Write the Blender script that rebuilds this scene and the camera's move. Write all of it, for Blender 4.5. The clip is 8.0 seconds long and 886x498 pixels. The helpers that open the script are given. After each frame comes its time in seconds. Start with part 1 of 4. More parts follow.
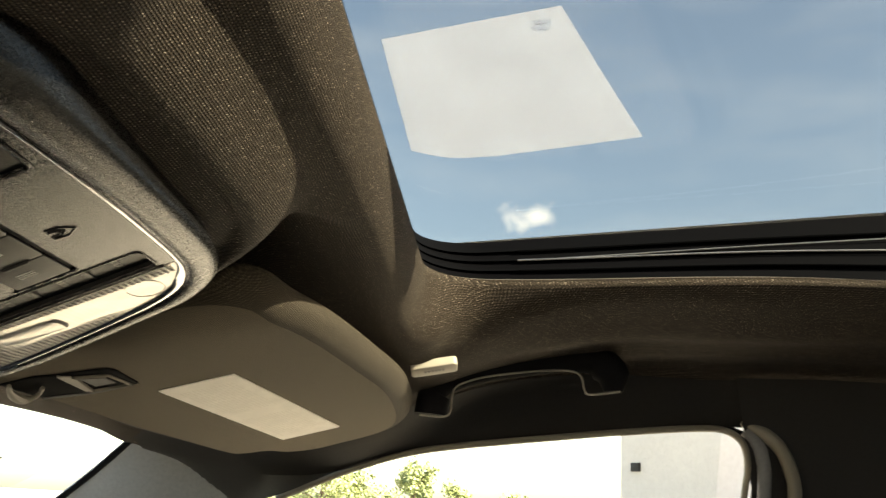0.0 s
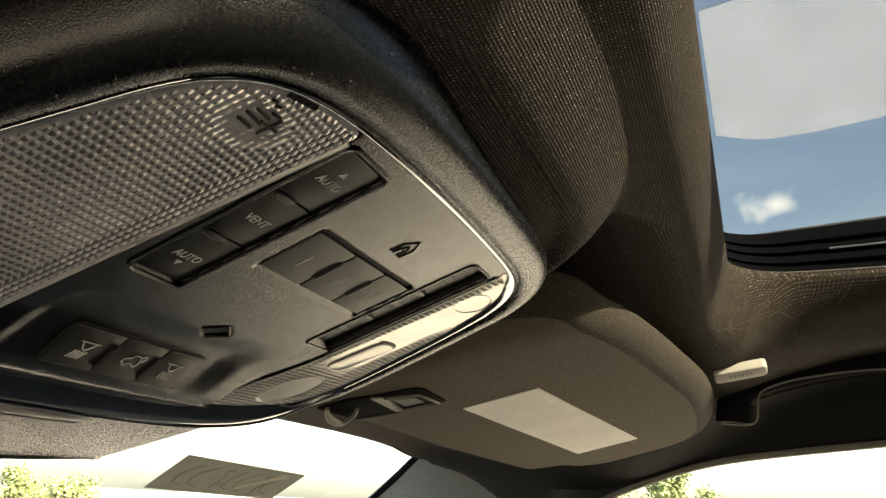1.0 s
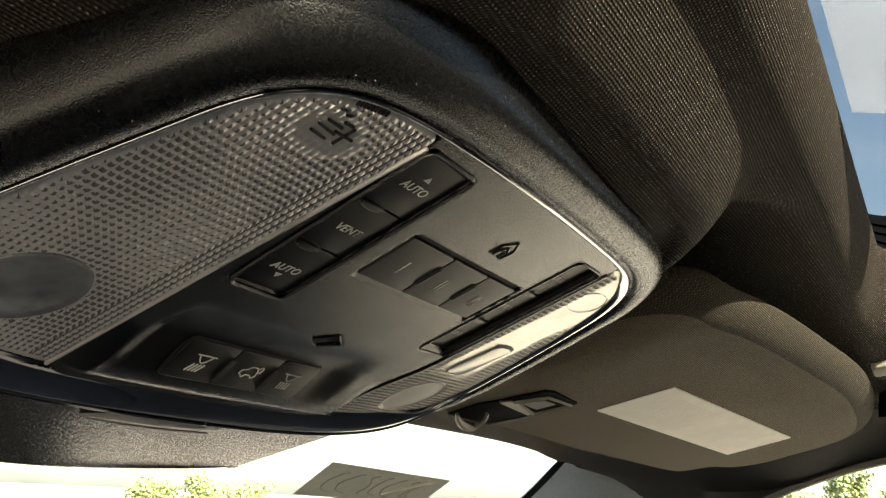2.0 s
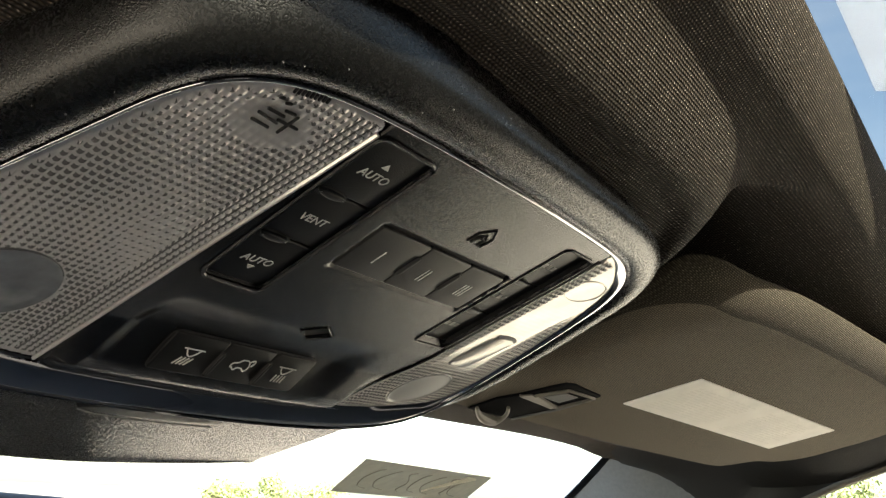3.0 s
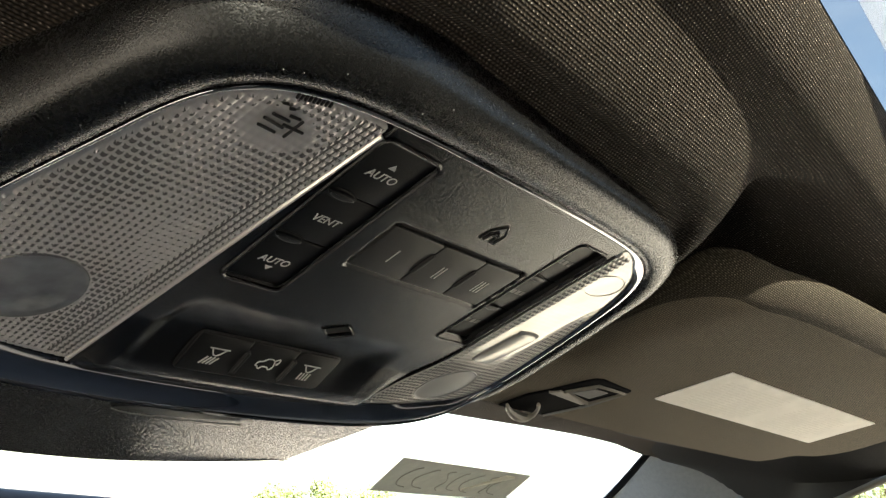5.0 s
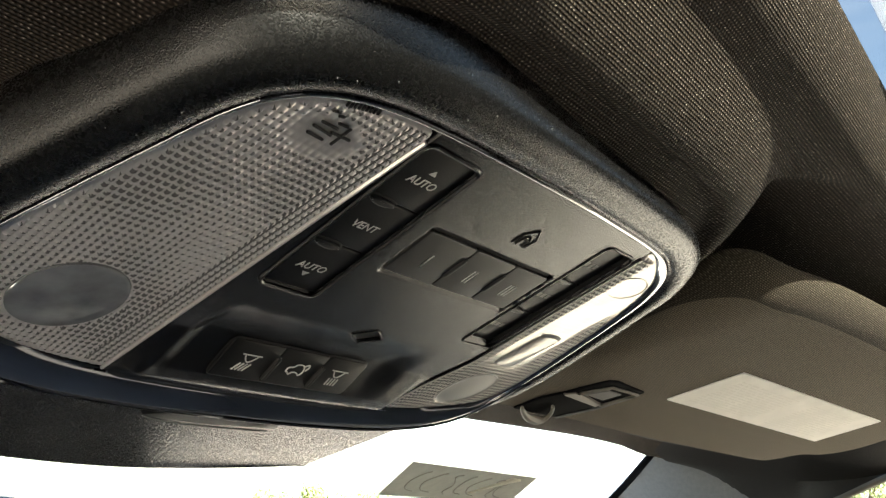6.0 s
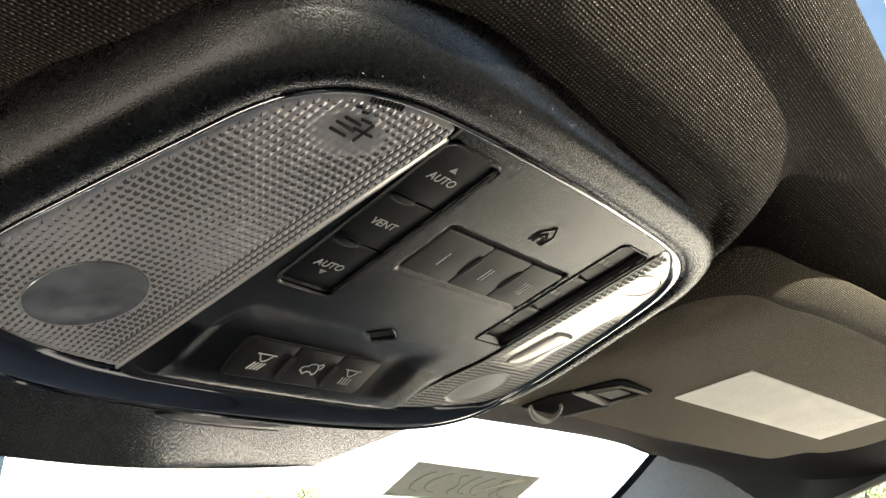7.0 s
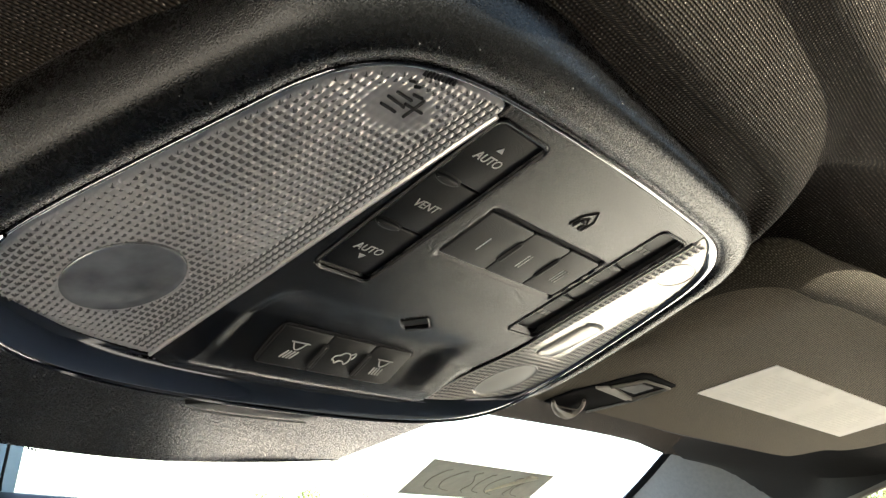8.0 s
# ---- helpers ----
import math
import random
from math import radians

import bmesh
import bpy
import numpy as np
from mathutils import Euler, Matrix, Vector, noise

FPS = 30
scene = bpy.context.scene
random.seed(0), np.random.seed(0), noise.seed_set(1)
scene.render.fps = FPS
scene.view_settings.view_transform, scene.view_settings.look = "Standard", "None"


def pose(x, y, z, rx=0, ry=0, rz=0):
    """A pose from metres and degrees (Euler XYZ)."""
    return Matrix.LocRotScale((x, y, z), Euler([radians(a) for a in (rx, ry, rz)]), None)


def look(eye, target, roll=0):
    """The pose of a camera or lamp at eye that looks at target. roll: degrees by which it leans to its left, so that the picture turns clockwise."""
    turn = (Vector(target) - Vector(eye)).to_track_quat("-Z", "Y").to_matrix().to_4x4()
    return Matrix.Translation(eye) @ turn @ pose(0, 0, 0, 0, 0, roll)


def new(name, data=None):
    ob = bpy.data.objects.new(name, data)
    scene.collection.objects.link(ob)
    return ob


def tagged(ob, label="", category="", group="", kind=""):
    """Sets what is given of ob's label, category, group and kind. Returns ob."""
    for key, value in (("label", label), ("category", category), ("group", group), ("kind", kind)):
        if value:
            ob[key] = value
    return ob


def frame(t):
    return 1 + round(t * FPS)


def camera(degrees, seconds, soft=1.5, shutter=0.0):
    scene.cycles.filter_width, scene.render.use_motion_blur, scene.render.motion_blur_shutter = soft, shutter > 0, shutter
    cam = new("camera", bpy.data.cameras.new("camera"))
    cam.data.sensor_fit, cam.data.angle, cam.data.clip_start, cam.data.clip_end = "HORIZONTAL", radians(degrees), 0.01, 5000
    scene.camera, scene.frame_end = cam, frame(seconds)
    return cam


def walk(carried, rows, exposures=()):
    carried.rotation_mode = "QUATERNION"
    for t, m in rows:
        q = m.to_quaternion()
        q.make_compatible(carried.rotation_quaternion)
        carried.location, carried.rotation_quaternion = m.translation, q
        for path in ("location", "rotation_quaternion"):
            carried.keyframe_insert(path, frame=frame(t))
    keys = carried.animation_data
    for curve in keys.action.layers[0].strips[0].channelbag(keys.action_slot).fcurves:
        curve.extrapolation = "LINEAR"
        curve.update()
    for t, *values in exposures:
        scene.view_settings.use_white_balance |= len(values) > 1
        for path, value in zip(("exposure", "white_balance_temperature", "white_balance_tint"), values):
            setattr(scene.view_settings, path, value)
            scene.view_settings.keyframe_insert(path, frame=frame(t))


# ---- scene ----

# camera and its way: seconds, eye, Euler angles in degrees
cam = camera(51.7, 8.0, soft=1.3, shutter=0.15)
PATH = [
    (0.0, -0.2544, -0.1445, 1.3297, 106.02, -3.06, -86.50),
    (0.5, -0.2461, -0.1187, 1.3301, 105.81, -2.79, -78.47),
    (1.0, -0.2319, -0.1019, 1.3350, 105.62, -2.86, -71.51),
    (1.5, -0.2285, -0.1051, 1.3363, 105.48, -2.65, -65.63),
    (3.0, -0.2099, -0.1343, 1.3338, 105.29, -2.24, -57.39),
    (3.5, -0.2073, -0.1402, 1.3330, 105.16, -2.18, -55.70),
    (4.0, -0.2055, -0.1456, 1.3314, 105.18, -2.13, -54.65),
    (4.5, -0.2065, -0.1470, 1.3315, 105.20, -1.99, -54.21),
    (6.0, -0.2186, -0.1359, 1.3306, 105.56, -0.95, -54.86),
    (6.5, -0.2219, -0.1326, 1.3314, 105.60, -0.78, -54.95),
    (7.0, -0.2208, -0.1301, 1.3301, 105.60, -0.68, -55.06),
    (7.5, -0.2211, -0.1241, 1.3288, 105.66, -0.65, -55.11),
    (8.0, -0.2219, -0.1174, 1.3266, 105.77, -0.69, -55.08),
]
EXPOSURES = [(0.0, 3.38, 8200, 8), (0.5, 3.18, 8000, 8), (1.5, 2.99, 7500, 8), (3.0, 3.52, 6950, 8), (4.5, 3.60, 6850, 8), (6.0, 3.70, 6800, 8), (6.5, 3.88, 6700, 8), (8.0, 3.98, 6650, 8)]
walk(cam, [(t, pose(*row)) for t, *row in PATH], EXPOSURES)

# ---------------------------------------------------------------- sky and sun
SUN_ELEVATION, SUN_AZIMUTH = 30.0, -151.0     # degrees; azimuth clockwise from straight ahead
world = bpy.data.worlds.new("sky")
scene.world = world
world.use_nodes = True
wn, wl = world.node_tree.nodes, world.node_tree.links
sky = wn.new("ShaderNodeTexSky")
sky.sky_type, sky.sun_disc = "NISHITA", False
sky.sun_elevation, sky.sun_rotation = radians(SUN_ELEVATION), radians(SUN_AZIMUTH)
sky.air_density, sky.dust_density, sky.ozone_density = 1.0, 2.5, 1.0
wn["Background"].inputs["Strength"].default_value = 0.10
wtc = wn.new("ShaderNodeTexCoord")
# one small fair-weather cloud low over the roofs
CLOUD = Vector((0.949, -0.021, 0.315)).normalized()
woff = wn.new("ShaderNodeVectorMath"); woff.operation = "SUBTRACT"; woff.inputs[1].default_value = CLOUD
wflat = wn.new("ShaderNodeVectorMath"); wflat.operation = "MULTIPLY"; wflat.inputs[1].default_value = (1.0, 1.0, 1.9)
wdist = wn.new("ShaderNodeVectorMath"); wdist.operation = "LENGTH"
wnoise = wn.new("ShaderNodeTexNoise")
wnoise.inputs["Scale"].default_value, wnoise.inputs["Detail"].default_value = 34.0, 8.0
wl.new(wtc.outputs["Generated"], woff.inputs[0]); wl.new(woff.outputs[0], wflat.inputs[0]); wl.new(wflat.outputs[0], wdist.inputs[0])
wl.new(wtc.outputs["Generated"], wnoise.inputs["Vector"])
wm = wn.new("ShaderNodeMath"); wm.operation = "MULTIPLY_ADD"       # falls off from the middle of the cloud
wm.inputs[1].default_value, wm.inputs[2].default_value = -22.0, 0.15
wl.new(wdist.outputs["Value"], wm.inputs[0])
wadd = wn.new("ShaderNodeMath"); wadd.operation = "MULTIPLY_ADD"; wadd.inputs[1].default_value = 2.0
wl.new(wnoise.outputs["Fac"], wadd.inputs[0]); wl.new(wm.outputs[0], wadd.inputs[2])
wsharp = wn.new("ShaderNodeMapRange")
wsharp.inputs["From Min"].default_value, wsharp.inputs["From Max"].default_value = 0.45, 1.75
wl.new(wadd.outputs[0], wsharp.inputs["Value"])
# thin high haze in the upper sky
whaze = wn.new("ShaderNodeTexNoise"); whaze.inputs["Scale"].default_value, whaze.inputs["Detail"].default_value = 5.0, 5.0
wstretch = wn.new("ShaderNodeVectorMath"); wstretch.operation = "MULTIPLY"; wstretch.inputs[1].default_value = (1.0, 1.0, 4.0)
wl.new(wtc.outputs["Generated"], wstretch.inputs[0]); wl.new(wstretch.outputs[0], whaze.inputs["Vector"])
whr = wn.new("ShaderNodeMapRange"); whr.inputs["From Min"].default_value, whr.inputs["From Max"].default_value = 0.45, 0.8
whr.inputs["To Max"].default_value = 0.07
wl.new(whaze.outputs["Fac"], whr.inputs["Value"])
wmax = wn.new("ShaderNodeMath"); wmax.operation = "MAXIMUM"
wl.new(wsharp.outputs["Result"], wmax.inputs[0]); wl.new(whr.outputs["Result"], wmax.inputs[1])
wmix = wn.new("ShaderNodeMix"); wmix.data_type = "RGBA"
wl.new(wmax.outputs[0], wmix.inputs["Factor"])
wl.new(sky.outputs["Color"], wmix.inputs["A"])
wmix.inputs["B"].default_value = (9.5, 9.2, 8.8, 1)
wl.new(wmix.outputs["Result"], wn["Background"].inputs["Color"])

sun = new("sun", bpy.data.lights.new("sun", "SUN"))
sun.data.energy, sun.data.angle, sun.data.color = 5.0, radians(0.5), (1.0, 0.94, 0.84)
az, el = radians(SUN_AZIMUTH), radians(SUN_ELEVATION)
SUN_DIR = Vector((math.sin(az) * math.cos(el), math.cos(az) * math.cos(el), math.sin(el)))
sun.matrix_world = look(SUN_DIR * 50, (0, 0, 0))


# ---------------------------------------------------------------- materials
def material(name, color, rough=0.6, metal=0.0, grain=0.0, grain_scale=300.0, bump=0.0, bump_scale=800.0, spec=0.5, stain=0.0, stain_scale=6.0, sheen=0.0, sand=0.0, sand_depth=0.00012):
    """Principled surface with fine grain, broad stains and a fine relief."""
    m = bpy.data.materials.new(name)
    m.use_nodes = True
    n, l = m.node_tree.nodes, m.node_tree.links
    b = n["Principled BSDF"]
    b.inputs["Base Color"].default_value = (*color, 1)
    b.inputs["Roughness"].default_value = rough
    b.inputs["Metallic"].default_value = metal
    b.inputs["Specular IOR Level"].default_value = spec
    b.inputs["Sheen Weight"].default_value = sheen
    tc = n.new("ShaderNodeTexCoord")
    if grain or stain:
        a = n.new("ShaderNodeTexNoise"); a.inputs["Scale"].default_value = grain_scale; a.inputs["Detail"].default_value = 3
        c = n.new("ShaderNodeTexNoise"); c.inputs["Scale"].default_value = stain_scale; c.inputs["Detail"].default_value = 4
        l.new(tc.outputs["Object"], a.inputs["Vector"]); l.new(tc.outputs["Object"], c.inputs["Vector"])
        ra = n.new("ShaderNodeMapRange"); ra.inputs["From Min"].default_value, ra.inputs["From Max"].default_value = 0.3, 0.7
        ra.inputs["To Min"].default_value, ra.inputs["To Max"].default_value = 1 - grain, 1 + grain
        rc = n.new("ShaderNodeMapRange"); rc.inputs["From Min"].default_value, rc.inputs["From Max"].default_value = 0.3, 0.7
        rc.inputs["To Min"].default_value, rc.inputs["To Max"].default_value = 1 - stain, 1 + stain
        l.new(a.outputs["Fac"], ra.inputs["Value"]); l.new(c.outputs["Fac"], rc.inputs["Value"])
        mu = n.new("ShaderNodeMath"); mu.operation = "MULTIPLY"
        l.new(ra.outputs["Result"], mu.inputs[0]); l.new(rc.outputs["Result"], mu.inputs[1])
        vm = n.new("ShaderNodeVectorMath"); vm.operation = "SCALE"; vm.inputs[0].default_value = color
        l.new(mu.outputs[0], vm.inputs["Scale"]); l.new(vm.outputs["Vector"], b.inputs["Base Color"])
    if sand:
        # moulded sand grain: small domes of uneven gloss
        v = n.new("ShaderNodeTexVoronoi"); v.inputs["Scale"].default_value = sand
        l.new(tc.outputs["Object"], v.inputs["Vector"])
        bp = n.new("ShaderNodeBump"); bp.inputs["Strength"].default_value = 0.8; bp.inputs["Distance"].default_value = sand_depth
        bp.invert = True
        l.new(v.outputs["Distance"], bp.inputs["Height"]); l.new(bp.outputs["Normal"], b.inputs["Normal"])
        sep = n.new("ShaderNodeSeparateColor"); l.new(v.outputs["Color"], sep.inputs[0])
        rr = n.new("ShaderNodeMapRange"); rr.inputs["To Min"].default_value, rr.inputs["To Max"].default_value = rough * 0.75, rough * 1.3
        l.new(sep.outputs[0], rr.inputs["Value"]); l.new(rr.outputs["Result"], b.inputs["Roughness"])
    if bump:
        d = n.new("ShaderNodeTexNoise"); d.inputs["Scale"].default_value = bump_scale; d.inputs["Detail"].default_value = 0.5
        l.new(tc.outputs["Object"], d.inputs["Vector"])
        bp = n.new("ShaderNodeBump"); bp.inputs["Strength"].default_value = bump; bp.inputs["Distance"].default_value = 0.0006
        l.new(d.outputs["Fac"], bp.inputs["Height"]); l.new(bp.outputs["Normal"], b.inputs["Normal"])
    return m


def woven(name, color, pitch=0.0016, depth=1.0, spread=0.8, rough=0.75, glint=0.0):
    """Knitted cloth: staggered rows of small stitches, with glints painted in as pale flecks."""
    m = material(name, color, rough, spec=0.08, sheen=0.03)
    n, l = m.node_tree.nodes, m.node_tree.links
    b = n["Principled BSDF"]
    tc = n.new("ShaderNodeTexCoord")
    sx = n.new("ShaderNodeSeparateXYZ")
    wob = n.new("ShaderNodeTexNoise"); wob.inputs["Scale"].default_value = 220; wob.inputs["Detail"].default_value = 1
    l.new(tc.outputs["Object"], wob.inputs["Vector"])
    wv = n.new("ShaderNodeVectorMath"); wv.operation = "MULTIPLY_ADD"
    wv.inputs[1].default_value = (0.0005, 0.0005, 0.0)
    l.new(wob.outputs["Color"], wv.inputs[0]); l.new(tc.outputs["Object"], wv.inputs[2])
    l.new(wv.outputs["Vector"], sx.inputs[0])

    def calc(op, a, c=None, d=None):
        k = n.new("ShaderNodeMath"); k.operation = op
        for i, v in enumerate((a, c, d)):
            if v is None:
                continue
            if isinstance(v, (int, float)):
                k.inputs[i].default_value = v
            else:
                l.new(v, k.inputs[i])
        return k.outputs[0]
    along = sx.outputs["X"]
    across = calc("SUBTRACT", sx.outputs["Y"], sx.outputs["Z"])
    w = 2 * math.pi / pitch
    # ribs that run across the car, each a chain of slanting stitches
    row = calc("MULTIPLY_ADD", calc("SINE", calc("MULTIPLY", across, w * 0.8)), 0.5, 0.5)
    stagger = calc("MULTIPLY", calc("SINE", calc("MULTIPLY", across, w * 0.4)), 1.4)
    col = calc("MULTIPLY_ADD", calc("SINE", calc("ADD", calc("MULTIPLY", along, w * 0.72), stagger)), 0.5, 0.5)
    stitch = calc("MULTIPLY", calc("MULTIPLY_ADD", row, 0.85, 0.15), calc("MULTIPLY_ADD", col, 0.65, 0.35))
    yarn = n.new("ShaderNodeTexNoise"); yarn.inputs["Scale"].default_value = 900; yarn.inputs["Detail"].default_value = 2
    l.new(tc.outputs["Object"], yarn.inputs["Vector"])
    mixed = calc("MULTIPLY", stitch, calc("MULTIPLY_ADD", yarn.outputs["Fac"], 1.2, 0.4))
    shade = calc("MULTIPLY_ADD", mixed, 3.0 * spread, 1.09 - spread)
    vm = n.new("ShaderNodeVectorMath"); vm.operation = "SCALE"; vm.inputs[0].default_value = color
    l.new(shade, vm.inputs["Scale"])
    # glints on the crowns of the stitches, painted as pale flecks in the colour
    fleck = n.new("ShaderNodeTexNoise"); fleck.inputs["Scale"].default_value = 760; fleck.inputs["Detail"].default_value = 1
    l.new(tc.outputs["Object"], fleck.inputs["Vector"])
    lively = calc("MULTIPLY", calc("MAXIMUM", calc("SUBTRACT", fleck.outputs["Fac"], 0.50), 0.0), 7.0)
    spark = calc("MULTIPLY", calc("POWER", calc("MULTIPLY", row, col), 4.0), calc("MULTIPLY", lively, glint))
    pale = n.new("ShaderNodeVectorMath"); pale.operation = "SCALE"; pale.inputs[0].default_value = (0.062, 0.054, 0.046)
    l.new(spark, pale.inputs["Scale"])
    both = n.new("ShaderNodeVectorMath"); both.operation = "ADD"
    l.new(vm.outputs["Vector"], both.inputs[0]); l.new(pale.outputs["Vector"], both.inputs[1])
    l.new(both.outputs["Vector"], b.inputs["Base Color"])
    bp = n.new("ShaderNodeBump"); bp.inputs["Strength"].default_value = depth; bp.inputs["Distance"].default_value = 0.0007
    l.new(mixed, bp.inputs["Height"]); l.new(bp.outputs["Normal"], b.inputs["Normal"])
    return m


def pane_glass(name, tint, gloss=0.004):
    """Thin window glass: lets the light through, tinted, with a weak mirror on it."""
    m = bpy.data.materials.new(name)
    m.use_nodes = True
    n, l = m.node_tree.nodes, m.node_tree.links
    n.remove(n["Principled BSDF"])
    t = n.new("ShaderNodeBsdfTransparent"); t.inputs["Color"].default_value = (*tint, 1)
    g = n.new("ShaderNodeBsdfGlossy"); g.inputs["Roughness"].default_value = 0.01
    f = n.new("ShaderNodeLayerWeight"); f.inputs["Blend"].default_value = 0.5
    p = n.new("ShaderNodeMath"); p.operation = "POWER"; p.inputs[1].default_value = 5.0
    g2 = n.new("ShaderNodeMath"); g2.operation = "MULTIPLY_ADD"; g2.inputs[1].default_value, g2.inputs[2].default_value = 0.06, gloss
    l.new(f.outputs["Facing"], p.inputs[0]); l.new(p.outputs[0], g2.inputs[0])
    mx = n.new("ShaderNodeMixShader")
    l.new(g2.outputs[0], mx.inputs[0]); l.new(t.outputs[0], mx.inputs[1]); l.new(g.outputs[0], mx.inputs[2])
    l.new(mx.outputs[0], n["Material Output"].inputs["Surface"])
    return m


def clear_plastic(name, color, transmission, rough, bump=0.0, stain=0.0, metal=0.0):
    m = material(name, color, rough, metal, spec=0.6, bump=bump, bump_scale=500, stain=stain, stain_scale=70)
    m.node_tree.nodes["Principled BSDF"].inputs["Transmission Weight"].default_value = transmission
    m.node_tree.nodes["Principled BSDF"].inputs["IOR"].default_value = 1.45
    return m


def translucent(name, color, share, grain=0.08, scale=140):
    m = material(name, color, 0.9, grain=grain, grain_scale=scale, stain=0.04, stain_scale=30)
    n, l = m.node_tree.nodes, m.node_tree.links
    t = n.new("ShaderNodeBsdfTranslucent"); t.inputs["Color"].default_value = (*color, 1)
    mx = n.new("ShaderNodeMixShader"); mx.inputs[0].default_value = share
    l.new(n["Principled BSDF"].inputs["Base Color"].links[0].from_socket, t.inputs["Color"])
    l.new(n["Principled BSDF"].outputs[0], mx.inputs[1]); l.new(t.outputs[0], mx.inputs[2])
    l.new(mx.outputs[0], n["Material Output"].inputs["Surface"])
    return m


M_FABRIC = woven("headliner_cloth", (0.0310, 0.0242, 0.0180), pitch=0.0011, depth=0.9, spread=1.0, glint=8.0)
M_VISOR = woven("visor_cloth", (0.130, 0.110, 0.080), pitch=0.0010, depth=0.6, spread=0.6)
M_ROLL = woven("visor_edge_cloth", (0.048, 0.0405, 0.030), pitch=0.0010, depth=0.6, spread=0.7, glint=2.5)
M_SHELL = material("grained_shell_plastic", (0.0060, 0.0059, 0.0058), 0.25, grain=0.10, grain_scale=900, sand=2700, sand_depth=0.000052, stain=0.06, stain_scale=25)
M_FACE = material("grained_panel_plastic", (0.0055, 0.0054, 0.0053), 0.20, grain=0.10, grain_scale=1000, sand=2400, sand_depth=0.000064, stain=0.06, stain_scale=30)
M_KEY = material("satin_key_plastic", (0.020, 0.019, 0.018), 0.42, grain=0.05, bump=0.15, bump_scale=2500)
M_ROCKER = material("black_rocker_plastic", (0.005, 0.005, 0.0055), 0.34, spec=0.3, bump=0.12, bump_scale=2500)
M_KEYDARK = material("dark_key_plastic", (0.006, 0.006, 0.006), 0.38, spec=0.3, bump=0.12, bump_scale=2500)
M_CHROME = material("chrome", (0.50, 0.505, 0.52), 0.04, metal=1.0)
M_DARK = material("dark_recess_plastic", (0.010, 0.010, 0.011), 0.6, spec=0.3)
M_PRINT = material("light_print", (0.62, 0.62, 0.60), 0.6)
M_FAINT = material("faint_print", (0.22, 0.21, 0.20), 0.5)
M_LENS = clear_plastic("lamp_lens", (0.86, 0.83, 0.81), 0.10, 0.09, metal=0.45)
# darker copy of lamp_lens that tones down the right-hand lens's bright reflection
M_LENS_DIM = clear_plastic("dimmed_lamp_lens", (0.62, 0.59, 0.545), 0.10, 0.13, metal=0.40, stain=0.12)
M_HOLDER = clear_plastic("bulb_holder_plastic", (0.50, 0.48, 0.44), 0.05, 0.16, metal=0.40)
# opaque dark colour for lens prisms that would show the unlit housing
M_PRISMDARK = clear_plastic("painted_prism_dark", (0.12, 0.118, 0.118), 0.0, 0.06)
M_DISC_SOFT = clear_plastic("frosted_lamp_disc", (0.20, 0.195, 0.185), 0.1, 0.4)
# the stain here paints the disc's cloudy reflections into its colour
M_DISC = clear_plastic("reading_lamp_disc", (0.19, 0.195, 0.20), 0.25, 0.07, stain=0.45)
M_PAN = material("lamp_reflector", (0.42, 0.41, 0.40), 0.35, metal=0.4, stain=0.15, stain_scale=60)
M_CLIP = material("clip_plastic", (0.19, 0.175, 0.15), 0.45, bump=0.1)
M_BLACK = material("black_rail", (0.005, 0.0055, 0.007), 0.5, spec=0.2, stain=0.2, stain_scale=20)
M_FRAME = material("matt_frame_paint", (0.0026, 0.0028, 0.0036), 0.8, spec=0.03)
M_SOOT = material("matt_black_plastic", (0.008, 0.008, 0.009), 0.85, spec=0.05)
M_ALU = material("aluminium_track", (0.45, 0.44, 0.42), 0.35, metal=0.9)
M_SEAL = material("rubber_seal", (0.20, 0.18, 0.14), 0.45, bump=0.2, bump_scale=300)
M_TRIM = material("pillar_trim", (0.165, 0.168, 0.168), 0.65, grain=0.08, bump=0.3, stain=0.05)
# near-black tone that holds the shade of the lining above the doors
M_SHADETRIM = material("shade_side_trim", (0.011, 0.0102, 0.0095), 0.7, grain=0.1, bump=0.3, stain=0.08)
M_LABEL = material("paper_label", (0.95, 0.92, 0.85), 0.6, grain=0.03, grain_scale=80, stain=0.03, stain_scale=40)
M_IVORY = material("ivory_plastic", (0.46, 0.43, 0.36), 0.45, stain=0.05, stain_scale=60)
M_CABIN = material("cabin_lining", (0.024, 0.023, 0.022), 0.9, grain=0.1, grain_scale=60, stain=0.1)
M_DASH = material("dash_lining", (0.022, 0.022, 0.022), 0.8, grain=0.1, grain_scale=60, stain=0.1)
M_ROOF = material("car_paint", (0.10, 0.11, 0.12), 0.3, spec=0.6, stain=0.05)
M_SHEET = translucent("white_sheet", (0.70, 0.73, 0.785), 0.8, grain=0.15, scale=1000)
M_NOTE = translucent("tan_note", (0.50, 0.48, 0.40), 0.34, grain=0.06)
M_NOTEFOLD = translucent("note_fold_highlight", (0.86, 0.83, 0.72), 0.60, grain=0.03)
M_NOTEINK = material("note_ink", (0.33, 0.31, 0.255), 0.8)
M_ROOFGLASS = pane_glass("tinted_roof_glass", (0.445, 0.457, 0.451))
# unseen rear glass, made nearly black to keep the cabin's fill light low
M_DARKGLASS = pane_glass("dimming_rear_glass", (0.035, 0.038, 0.042))
# out of view; tint added only to weaken the light from the driver's side
M_LEFTGLASS = pane_glass("dimming_door_glass", (0.62, 0.625, 0.62))
M_WINDGLASS = pane_glass("windscreen_glass", (0.86, 0.90, 0.88))
